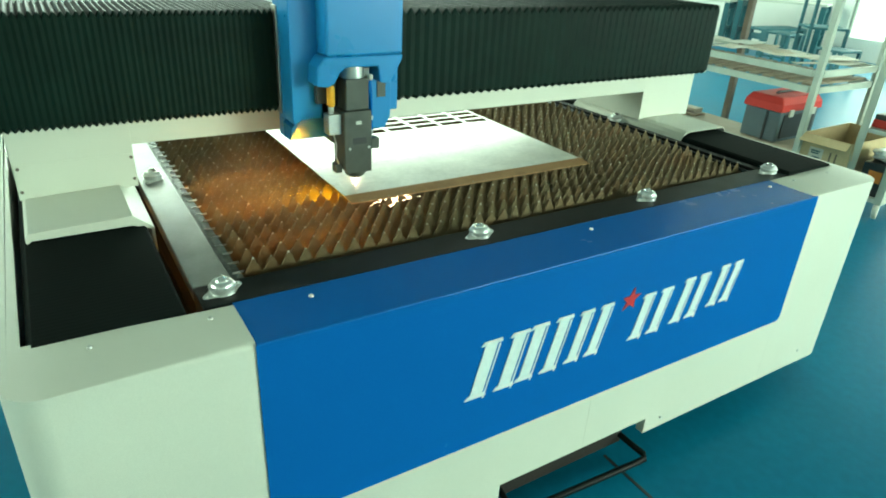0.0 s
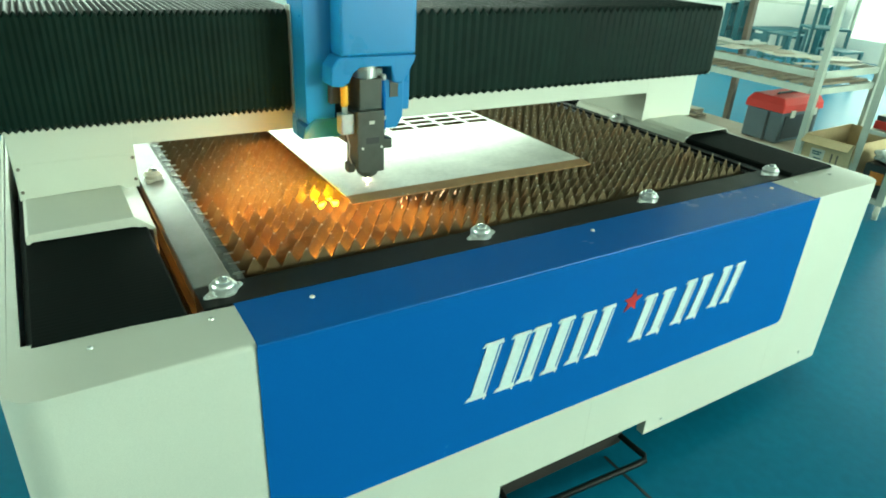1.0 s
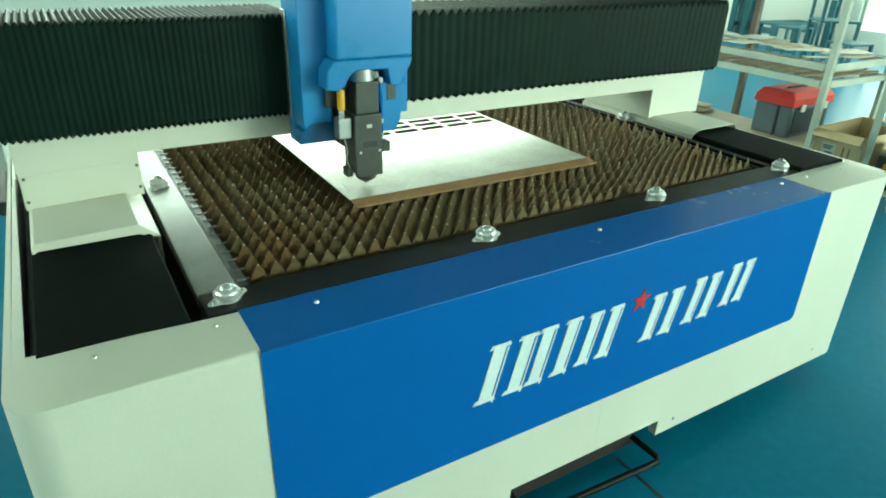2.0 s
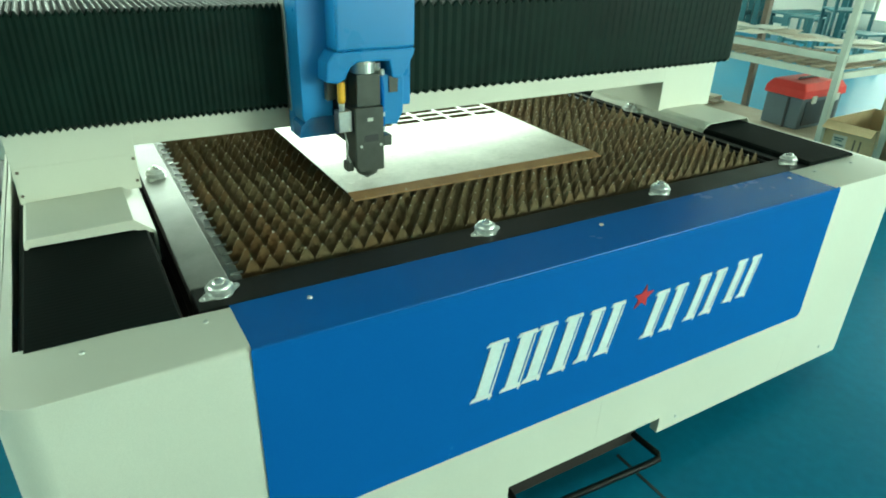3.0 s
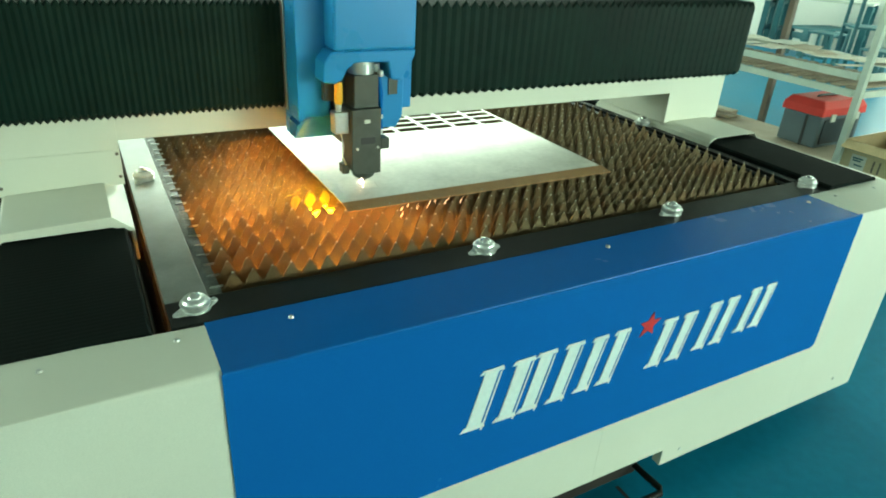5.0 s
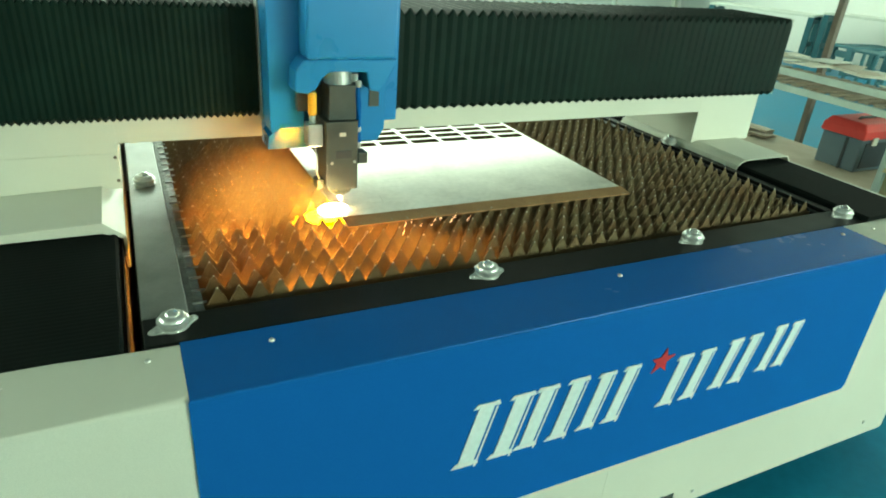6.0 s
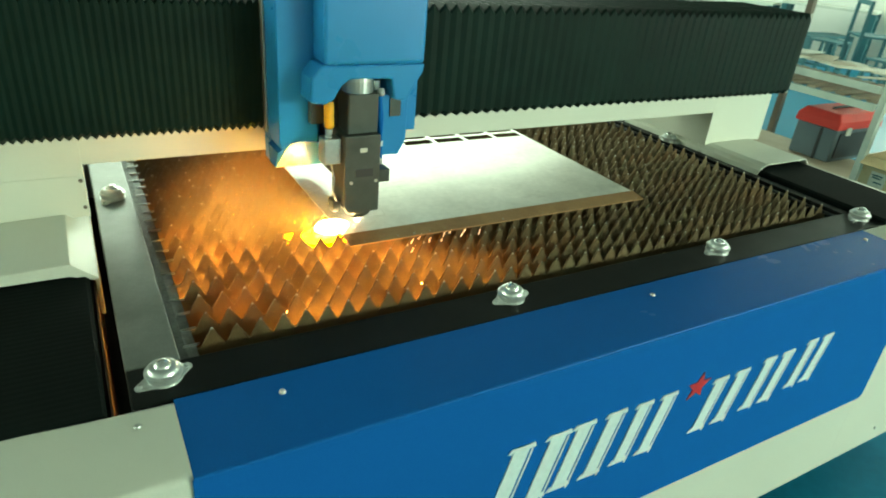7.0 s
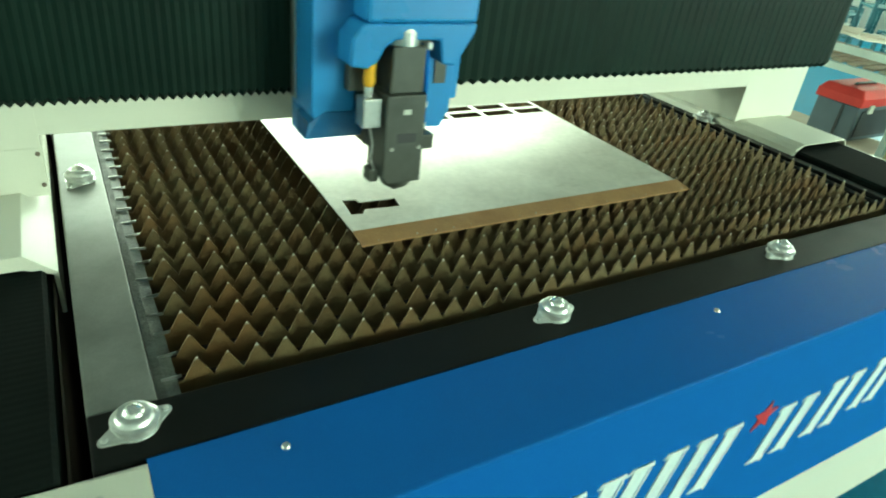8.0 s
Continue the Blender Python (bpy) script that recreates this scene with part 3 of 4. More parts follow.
gpart("bellows", bellows(-0.386, 0.410, 47, 0.0010, 0.011), BELLOWS, label="black folded cloth bellows")
gpart("bellows", bellows(0.675, 2.336, 49, 0.0028, 0.018), BELLOWS, label="black folded cloth bellows")

# ---- the cutting head carriage (moves along x and y) ----
HX, HY = 0.525, 0.46
headc = thing("laser_carriage", pose(HX, HY, 0.92), "blue machine carriage holding a black laser head and nozzle", "laser carriage")
HO = pose(-HX, -HY, -0.92)


def hpart(name, bm, mat, label="", parent=None, **kw):
    return part(name, bm, mat, parent or headc, label, at=HO if parent is None else None, **kw)


hpart("carriage_plate", box(0.352, 0.735, 0.585, 0.640, 1.085, 1.62), HEADBLUE, bevel=0.004)
hpart("carriage_plate", box(0.352, 0.470, 0.586, 0.640, 1.028, 1.0848), HEADBLUE, bevel=0.003)
hpart("bellows_clamp", box(0.3465, 0.3515, 0.600, 0.636, 1.10, 1.41), SILVER, bevel=0.002)
# upper cover: front box with a notched lower lip
hpart("cover", box(0.430, 0.668, 0.430, 0.584, 1.290, 1.62), HEADBLUE, bevel=0.008, segments=3)
lip = [(0.424, 1.2895), (0.403, 1.262), (0.400, 1.210), (0.434, 1.205), (0.454, 1.215), (0.470, 1.243), (0.490, 1.258), (0.588, 1.257), (0.597, 1.210), (0.628, 1.205), (0.668, 1.272), (0.671, 1.2895)]
hpart("lower_lip", prism(lip, 0.433, 0.584, "y"), HEADBLUE, bevel=0.005)
# long left bracket whose glossy lower end slopes back
bm = bmesh.new()
front = [(0.350, 1.62), (0.350, 1.104), (0.354, 1.0865), (0.374, 1.1005), (0.440, 1.1005), (0.440, 1.62)]
prism(front, 0.503, 0.584, "y", bm)
hpart("side_bracket", bm, HEADBLUE, bevel=0.003)
bm = bmesh.new()
p = [(0.345, 0.504, 1.080), (0.374, 0.504, 1.1002), (0.470, 0.504, 1.1002), (0.470, 0.534, 1.035), (0.347, 0.534, 1.035), (0.345, 0.584, 1.080), (0.374, 0.584, 1.1002), (0.470, 0.584, 1.1002), (0.470, 0.584, 1.035), (0.347, 0.584, 1.035)]
v = [bm.verts.new(q) for q in p]
for f in ((0, 1, 2, 3, 4), (5, 9, 8, 7, 6), (0, 4, 9, 5), (4, 3, 8, 9), (3, 2, 7, 8), (2, 1, 6, 7), (1, 0, 5, 6)):
    bm.faces.new([v[i] for i in f])
hpart("bracket_end", bm, GLOSSBLUE, "glossy sloped bracket end")
wing2 = [(0.592, 1.25), (0.592, 1.054), (0.646, 1.052), (0.666, 1.088), (0.668, 1.14), (0.668, 1.25)]
hpart("side_bracket", prism(wing2, 0.500, 0.584, "y"), HEADBLUE, bevel=0.004)
hpart("slot_cover", box(0.618, 0.646, 0.4965, 0.4995, 1.152, 1.215), HEADBLACK)
# black body
laser = hpart("head_body", box(0.486, 0.558, 0.430, 0.500, 1.1352, 1.226), HEADBLACK, bevel=0.003)
hpart("lower_body", prism([(0.474, 1.135), (0.474, 0.962), (0.484, 0.946), (0.562, 0.946), (0.562, 1.135)], 0.418, 0.502, "y"), HEADBLACK, bevel=0.003, parent=laser)
hpart("inset_panel", box(0.500, 0.544, 0.4165, 0.4182, 1.036, 1.056), DARKPLASTIC, parent=laser)
hpart("collimator", lathe([(0.036, 1.2265), (0.036, 1.252), (0.033, 1.260), (0.0, 1.260)], 24, centre=(0.520, 0.466, 0)), SILVER, "brushed collimator cap", parent=laser)
hpart("cable_gland", lathe([(0.011, 1.2265), (0.011, 1.248), (0, 1.25)], 12, centre=(0.566, 0.470, 0)), SILVER, parent=laser)
hpart("nozzle", lathe([(0.034, 0.9455), (0.034, 0.938), (0.030, 0.930), (0.021, 0.9235), (0.011, 0.9195), (0.007, 0.9145), (0.0, 0.9145)], 24, centre=(0.524, 0.460, 0)), HEADBLACK, parent=laser)
hpart("sensor_block", box(0.431, 0.472, 0.434, 0.474, 1.066, 1.126), SILVER, "small aluminium sensor block", bevel=0.003, parent=laser)
hpart("plug", lathe([(0.0085, 1.146), (0.0115, 1.152), (0.0115, 1.200), (0.0095, 1.206), (0, 1.206)], 16, centre=(0.449, 0.455, 0)), YELLOW, "yellow cable plug", parent=laser)
hpart("plug_collar", lathe([(0.0095, 1.1265), (0.0095, 1.130), (0.0075, 1.132), (0.0085, 1.136), (0.0085, 1.1455), (0, 1.1455)], 16, centre=(0.449, 0.455, 0)), ZINC, parent=laser)
hpart("clamp", box(0.5665, 0.594, 0.430, 0.470, 1.012, 1.044), HEADBLACK, bevel=0.003, parent=laser)
hpart("air_hose", tube([(0.568, 0.452, 1.215), (0.572, 0.448, 1.17), (0.571, 0.447, 1.12), (0.573, 0.448, 1.066)], 0.0065, 8), BLUE, "bright blue air hose", smooth=True, parent=laser)
for z in (1.225, 1.105, 1.062):
    hpart("hose_fitting", lathe([(0.008, z - 0.008), (0.009, z - 0.004), (0.009, z + 0.004), (0.007, z + 0.008), (0, z + 0.008)], 10, centre=(0.571, 0.449, 0)), ZINC, parent=laser)
hpart("signal_wire", tube([(0.451, 0.446, 1.065), (0.457, 0.440, 1.03), (0.452, 0.436, 1.00), (0.462, 0.438, 0.975)], 0.0022, 6), ZINC, smooth=True, parent=laser)
hpart("window_plug", box(0.511, 0.528, 0.4165, 0.4182, 1.096, 1.106), TABLETOP, parent=laser)
for x in (0.490, 0.552):
    hpart("screw", prism([(x + p, 1.024 + q) for p, q in arc(0, 0, 0.004, 0, 330, 11)], 0.4155, 0.419, "y"), SILVER, parent=laser)
hpart("rear_block", box(0.4715, 0.590, 0.5025, 0.5835, 1.02, 1.22), HEADBLACK, bevel=0.003)
hpart("side_clamp", box(0.416, 0.448, 0.478, 0.5020, 1.150, 1.200), HEADBLACK, bevel=0.002)
hpart("nozzle_clip", box(0.452, 0.4735, 0.436, 0.470, 0.946, 0.975), HEADBLACK, bevel=0.004, parent=laser)

# ---- the storage rack and its load ----
def settle(before, about, size, to):
    """Scale all things made since, about a point on the floor, and carry that point to another."""
    m = Matrix.Translation(to) @ Matrix.Diagonal((*size, 1)) @ Matrix.Translation([-v for v in about])
    for ob in scene.objects:
        if ob not in before and ob.parent is None:
            ob.matrix_basis = m @ ob.matrix_basis


made_before = set(scene.objects)
rack = thing("storage_rack", pose(4.9, 2.6, 0), "grey-green angle iron storage rack with plank shelves", "rack")
RO = pose(-4.9, -2.6, 0)


def rpart(name, bm, mat, label="", **kw):
    return part(name, bm, mat, rack, label, at=RO, **kw)


def angle_post(x, y, z1, w, sx, sy):
    """An L-shaped post whose corner is at x, y."""
    p = [(x, y), (x + sx * w, y), (x + sx * w, y + sy * 0.005), (x + sx * 0.005, y + sy * 0.005), (x + sx * 0.005, y + sy * w), (x, y + sy * w)]
    return prism(p, 0.0, z1)


RX0, RX1, RY0, RY1 = 4.44, 5.28, 1.228, 4.3
rpart("post", angle_post(RX0, RY0, 1.75, 0.042, 1, 1), RACK)
rpart("post", angle_post(RX1, RY0, 1.75, 0.05, -1, 1), RACK)
rpart("post", box(RX1 - 0.03, RX1 + 0.02, 2.43, 2.48, 0, 1.75), BROWNSTEEL, "brown primed steel post")
rpart("post", angle_post(RX0, RY1, 1.75, 0.06, 1, -1), RACK)
rpart("post", angle_post(RX1, RY1, 1.75, 0.05, -1, -1), RACK)
for z in (0.19, 0.79, 0.905, 1.66):
    h = 0.045
    rpart("beam", box(RX0 + 0.006, RX0 + 0.036, RY0 + 0.062, RY1 - 0.062, z - h, z), RACK)
    rpart("beam", box(RX1 - 0.036, RX1 - 0.006, RY0 + 0.052, 2.42, z - h, z), RACK)
    rpart("beam", box(RX1 - 0.036, RX1 - 0.006, 2.49, RY1 - 0.052, z - h, z), RACK)
    rpart("beam", box(RX0 + 0.062, RX1 - 0.052, RY0 + 0.006, RY0 + 0.036, z - h, z), RACK)
for k in range(26):
    y = RY0 + 0.07 + 0.108 * k
    rpart("plank", box(RX0 + 0.04, RX1 - 0.04, y, y + 0.07, 0.791, 0.806), PLANK)
rpart("bottom_board", box(RX0 + 0.008, RX1 - 0.04, RY0 + 0.04, RY1 - 0.04, 0.191, 0.205), PLY, "pale plywood bottom board")
rpart("top_board", box(RX0 + 0.008, RX1 - 0.04, RY0 + 0.04, RY1 - 0.04, 1.661, 1.675), PLY)
rnd = random.Random(5)
for k in range(38):
    w, d = rnd.uniform(0.08, 0.22), rnd.uniform(0.05, 0.17)
    shape = [(w * math.cos(a) * q, d * math.sin(a) * q) for a, q in ((radians(45 + 90 * i + rnd.uniform(-22, 22)), rnd.uniform(0.8, 1.25)) for i in range(4))]
    if k % 3 == 0:
        shape.insert(1, (shape[0][0] * 0.35, shape[0][1] * 0.8))
    at = pose(RX0 + 0.22 + 0.46 * rnd.random(), 1.42 + 0.07 * k + rnd.uniform(-0.03, 0.03), 0.9066 + 0.0075 * (k % 6), rnd.uniform(-0.3, 0.3), rnd.uniform(-0.3, 0.3), rnd.uniform(-35, 35))
    if k % 4 == 1:
        tagged(part("board_offcut", prism(shape, 0.0, 0.005), PLY, None, at=at), "thin pale plywood offcut lying on the rack", "board", "offcuts on the rack")
    else:
        tagged(part("sheet_offcut", prism(shape, 0.0, 0.005), TABLETOP if k % 4 == 3 else SCRAP, None, at=at), "dull cut-off steel sheet lying on the rack", "sheet metal", "offcuts on the rack")

rnd = random.Random(9)
for k in range(5):
    ob = part("loose_board", box(-0.06, 0.06, -0.34, 0.34, 0, 0.018), PLANK if k % 2 else PLY, None, at=pose(5.07 + rnd.uniform(-0.03, 0.03) - 0.125 * (k % 2), 2.95 + rnd.uniform(-0.08, 0.08), 0.2056 + 0.0185 * (k // 2), 0, 0, 6))
    tagged(ob, "weathered loose board lying on the rack's bottom board", "board", "loose boards on the rack")

# toolbox on the bottom board
def toolbox():
    root = thing("toolbox", pose(4.88, 1.68, 0.2055) @ Matrix.Diagonal((1.13, 1.04, 1.0, 1.0)), "blue-grey plastic toolbox with a red lid", "toolbox")
    part("body", prism([(0.02, 0.015), (0.50, 0.015), (0.50, 0.335), (0.02, 0.335)], 0.0, 0.255), GREYPLASTIC, root, bevel=0.012)
    part("front_face", box(0.06, 0.46, 0.008, 0.0145, 0.03, 0.23), DARKPLASTIC, root, bevel=0.004)
    part("end_rib", box(0.012, 0.0195, 0.12, 0.14, 0.0, 0.25), DARKPLASTIC, root, bevel=0.002)
    bm = bmesh.new()
    lo = [bm.verts.new(p) for p in ((0, 0, 0.256), (0.52, 0, 0.256), (0.52, 0.35, 0.256), (0, 0.35, 0.256))]
    mi = [bm.verts.new(p) for p in ((0.006, 0.004, 0.318), (0.514, 0.004, 0.318), (0.514, 0.346, 0.318), (0.006, 0.346, 0.318))]
    hi = [bm.verts.new(p) for p in ((0.03, 0.04, 0.372), (0.49, 0.04, 0.372), (0.49, 0.31, 0.372), (0.03, 0.31, 0.372))]
    for a, b in ((lo, mi), (mi, hi)):
        for i in range(4):
            bm.faces.new((a[i], a[(i + 1) % 4], b[(i + 1) % 4], b[i]))
    bm.faces.new(lo)
    bm.faces.new(hi)
    lid = part("lid", bm, REDPLASTIC, root, "red plastic lid", bevel=0.01)
    part("handle", tube([(0.14, 0.175, 0.370), (0.16, 0.175, 0.382), (0.36, 0.175, 0.382), (0.38, 0.175, 0.370)], 0.011, 8), DARKPLASTIC, lid)
    for x in (0.12, 0.40):
        part("latch", box(x - 0.025, x + 0.025, -0.012, -0.0005, 0.215, 0.275), TABLETOP, root, "pale metal latch", bevel=0.003)
    return root


toolbox()


def open_carton(at):
    root = thing("cardboard_box", at, "open brown cardboard box with a printed label", "cardboard box")
    w, d, h = 0.68, 0.36, 0.465
    bm = bmesh.new()
    box(-w / 2, w / 2, -d / 2, -d / 2 + 0.006, 0, h, bm)
    box(-w / 2, w / 2, d / 2 - 0.006, d / 2, 0, h, bm)
    box(-w / 2, -w / 2 + 0.006, -d / 2 + 0.0061, d / 2 - 0.0061, 0, h, bm)
    box(w / 2 - 0.006, w / 2, -d / 2 + 0.0061, d / 2 - 0.0061, 0, h, bm)
    box(-w / 2 + 0.0061, w / 2 - 0.0061, -d / 2 + 0.0061, d / 2 - 0.0061, 0, 0.006, bm)
    part("carton", bm, CARDBOARD, root)
    part("flap", prism([(-d / 2, h), (-d / 2 - 0.012, h - 0.12), (-d / 2 - 0.018, h - 0.118), (-d / 2 - 0.006, h + 0.004)], -w / 2 + 0.01, w / 2 - 0.01, "x"), CARDBOARD, root)
    part("label", box(-w / 2 - 0.002, -w / 2 - 0.0002, 0.0, 0.10, 0.28, 0.38), PAPER, root, "printed paper label")
    for k, (ya, yb, za) in enumerate(((0.02, 0.09, 0.352), (0.03, 0.085, 0.336), (0.015, 0.07, 0.306))):
        part("label_bar", box(-w / 2 - 0.0028, -w / 2 - 0.0022, ya, yb, za, za + 0.010), TEALPAINT, root, "plain blue bar")
    for sy in (-0.10, -0.06):
        part("label_bar", box(-w / 2 - 0.0012, -w / 2 - 0.0002, sy, sy + 0.012, 0.29, 0.37), BROWNSTEEL, root, "plain brown bar")
    part("flap", prism([(-w / 2, h), (-w / 2 - 0.05, h - 0.05), (-w / 2 - 0.055, h - 0.046), (-w / 2 - 0.004, h + 0.004)], -d / 2 + 0.01, d / 2 - 0.01, "y"), CARDBOARD, root)
    return root


open_carton(pose(4.82, 1.075, 0.0, 0, 0, 2))

# wheeled cart
cart = thing("wheeled_cart", pose(4.9, 0.69, 0), "grey-green wheeled shelf cart", "cart")
CX0, CX1, CY0, CY1 = 4.50, 5.30, 0.59, 0.88
for x, y, sx, sy in ((CX0, CY1, 1, -1), (CX1, CY1, -1, -1), (CX0, CY0, 1, 1), (CX1, CY0, -1, 1)):
    p = [(x, y), (x + sx * 0.05, y), (x + sx * 0.05, y + sy * 0.005), (x + sx * 0.005, y + sy * 0.005), (x + sx * 0.005, y + sy * 0.05), (x, y + sy * 0.05)]
    part("post", prism(p, 0.11, 1.5), RACK, cart, at=pose(-4.9, -0.69, 0))
    c = part("castor", lathe([(0.0, -0.016), (0.045, -0.016), (0.05, -0.01), (0.05, 0.01), (0.045, 0.016), (0.0, 0.016)], 18), TABLETOP, cart, "pale castor wheel", at=pose(x + sx * 0.03 - 4.9, y + sy * 0.03 - 0.69, 0.05, 90, 0, 20))
    part("fork", box(-0.02, 0.02, -0.012, 0.056, -0.022, -0.018), ZINC, c)
for z in (0.14, 0.60):
    part("shelf", box(CX0 + 0.006, CX1 - 0.006, CY0 + 0.006, CY1 - 0.006, z - 0.03, z), TABLETOP, cart, at=pose(-4.9, -0.69, 0))

part("sticker", box(CX0 + 0.036, CX0 + 0.0375, 0.66, 0.75, 0.24, 0.32), ORANGE, tagged(part("black_case", box(CX0 + 0.038, CX0 + 0.40, 0.61, 0.80, 0.1405, 0.37), DARKPLASTIC, bevel=0.008), "black plastic case with an orange sticker on the cart", "case"))
redbox = tagged(part("red_box", box(CX0 + 0.06, CX0 + 0.38, 0.61, 0.845, 0.6005, 0.655), REDPLASTIC, bevel=0.006), "flat red box with a black top on the cart shelf", "box")
part("top", box(CX0 + 0.065, CX0 + 0.375, 0.615, 0.84, 0.6555, 0.69), DARKPLASTIC, redbox, "black top", bevel=0.004)

bm = bmesh.new()
bmesh.ops.create_icosphere(bm, subdivisions=4, radius=1.0)
rnd = random.Random(31)
lumps = [(Vector((rnd.gauss(0, 1), rnd.gauss(0, 1), rnd.gauss(0, 1))).normalized(), rnd.uniform(5, 14), rnd.uniform(0, 6)) for k in range(9)]
for v in bm.verts:
    k = 1.0 + sum(0.05 * math.sin(f * v.co.dot(n) + p) for n, f, p in lumps)
    v.co = Vector((v.co.x * 0.13 * k, v.co.y * 0.085 * k, max(-0.045, v.co.z * 0.05 * k)))
tagged(part("plastic_bag", bm, BAG, at=pose(CX0 + 0.17, 0.72, 0.416)), "crumpled clear plastic bag on the black case", "plastic bag")

settle(made_before, (4.4, 1.3, 0), (0.975, 0.982, 0.979), (4.338, 1.2715, 0))

# cabinet and cables beyond the machine's near end
cab = thing("control_cabinet", pose(-0.95, 3.9, 0), "pale louvred control cabinet behind the machine", "cabinet")
part("body", box(-0.45, 0.36, -0.3, 0.3, 0, 1.1), CREAM, cab, bevel=0.008)
for k in range(12):
    part("louvre", box(-0.40, 0.31, -0.312, -0.3005, 0.30 + 0.05 * k, 0.322 + 0.05 * k), DARKPLASTIC, cab)
cable = tagged(part("cable_hose", tube([(-0.50, 2.6, 0.02), (-0.49, 2.2, 0.35), (-0.475, 1.9, 0.62), (-0.47, 1.6, 0.72), (-0.47, 1.3, 0.70)], 0.028, 10), DARKPLASTIC, smooth=True), "black corrugated cable hose beside the machine", "cable")
part("sleeve", tube([(-0.476, 1.90, 0.622), (-0.4715, 1.70, 0.688), (-0.47, 1.62, 0.714)], 0.033, 12), TABLETOP, cable, "white cable sleeve", smooth=True)
tagged(part("floor_joint", box(1.175, 1.187, -3.0, -0.17, 0.0, 0.0012), DARKPLASTIC), "dark joint line in the floor", "joint", kind="structure")

# ---- far tables and stools ----
def blue_table(at, w, d, h, top, leg):
    root = thing("work_table", at, "teal steel work table with a pale top", "table", "tables by the far window")
    part("tabletop", box(-w / 2, w / 2, -d / 2, d / 2, h - 0.04, h), top, root, bevel=0.004)
    for sx in (-1, 1):
        for sy in (-1, 1):
            part("leg", box(sx * (w - leg) / 2 - leg / 2, sx * (w - leg) / 2 + leg / 2, sy * (d - leg) / 2 - leg / 2, sy * (d - leg) / 2 + leg / 2, 0, h - 0.041), TEALPAINT, root)
        for z in (h - 0.12, 0.30):
            part("rail", box(sx * (w - leg) / 2 - 0.02, sx * (w - leg) / 2 + 0.02, -d / 2 + leg + 0.0005, d / 2 - leg - 0.0005, z - 0.035, z + 0.035), TEALPAINT, root)
    return root


def stool(at, w=0.42, h=0.48):
    root = thing("stool", at, "square teal steel stool", "stool", "stools by the far window")
    part("seat", box(-w / 2, w / 2, -w / 2, w / 2, h - 0.03, h), TEALPAINT, root, bevel=0.004)
    for sx in (-1, 1):
        for sy in (-1, 1):
            part("leg", box(sx * (w / 2 - 0.02) - 0.02, sx * (w / 2 - 0.02) + 0.02, sy * (w / 2 - 0.02) - 0.02, sy * (w / 2 - 0.02) + 0.02, 0, h - 0.031), TEALPAINT, root)
        part("rung", box(sx * (w / 2 - 0.02) - 0.012, sx * (w / 2 - 0.02) + 0.012, -w / 2 + 0.041, w / 2 - 0.041, 0.10, 0.13), TEALPAINT, root)
    return root


blue_table(pose(11.38, 5.976, 0, 0, 0, -68.4), 1.45, 0.55, 0.87, TABLETOP, 0.09)
blue_table(pose(10.706, 7.62, 0, 0, 0, -68.4), 1.85, 0.55, 0.80, TABLETOP, 0.09)
bench = blue_table(pose(10.95, 5.72, 0, 0, 0, -8), 1.0, 0.42, 0.45, TEALPAINT, 0.09)
bench.name = "bench"
tagged(bench, "low teal steel bench before the long table", "bench")
chair = stool(pose(9.78, 4.27, 0, 0, 0, -42), 0.54, 0.68)
tagged(chair, "dark teal steel chair with an open back", "chair")
chair.name = "chair"
for sy in (-0.25, 0.25):
    part("back_post", box(-0.27, -0.23, sy - 0.022, sy + 0.022, 0.6805, 1.12), TEALPAINT, chair)
part("back_rail", box(-0.265, -0.235, -0.2275, 0.2275, 1.06, 1.12), TEALPAINT, chair)
stool(pose(9.40, 3.76, 0, 0, 0, -10), 0.42, 0.45)
stool(pose(10.1, 5.05, 0, 0, 0, 5), 0.42, 0.48)

# ---- cutting flame ----
FLAME_CORE = glow("yellow_hot_flame", (1.0, 0.58, 0.010), 45)
FLARE = glow("white_hot_flare", (1.0, 0.72, 0.34), 85)
FLAME_MID = glow("yellow_flame", (1.0, 0.46, 0.02), 2.4)
SPARKWHITE = glow("white_spark", (1.0, 0.72, 0.45), 14)
EMBER_HOT = glow("hot_sparks", (1.0, 0.46, 0.08), 165)
EMBER = glow("orange_sparks", (1.0, 0.44, 0.075), 112)


def shard(length, width, bm, m):
    """A pointed four-sided sliver."""
    a = [bm.verts.new(m @ Vector(p)) for p in ((-length * 0.3, 0, 0), (0, width, 0), (0, 0, width), (0, -width, 0), (0, 0, -width), (length * 0.7, 0, 0))]
    for i in range(4):
        bm.faces.new((a[0], a[1 + i], a[1 + (i + 1) % 4]))
        bm.faces.new((a[5], a[1 + (i + 1) % 4], a[1 + i]))


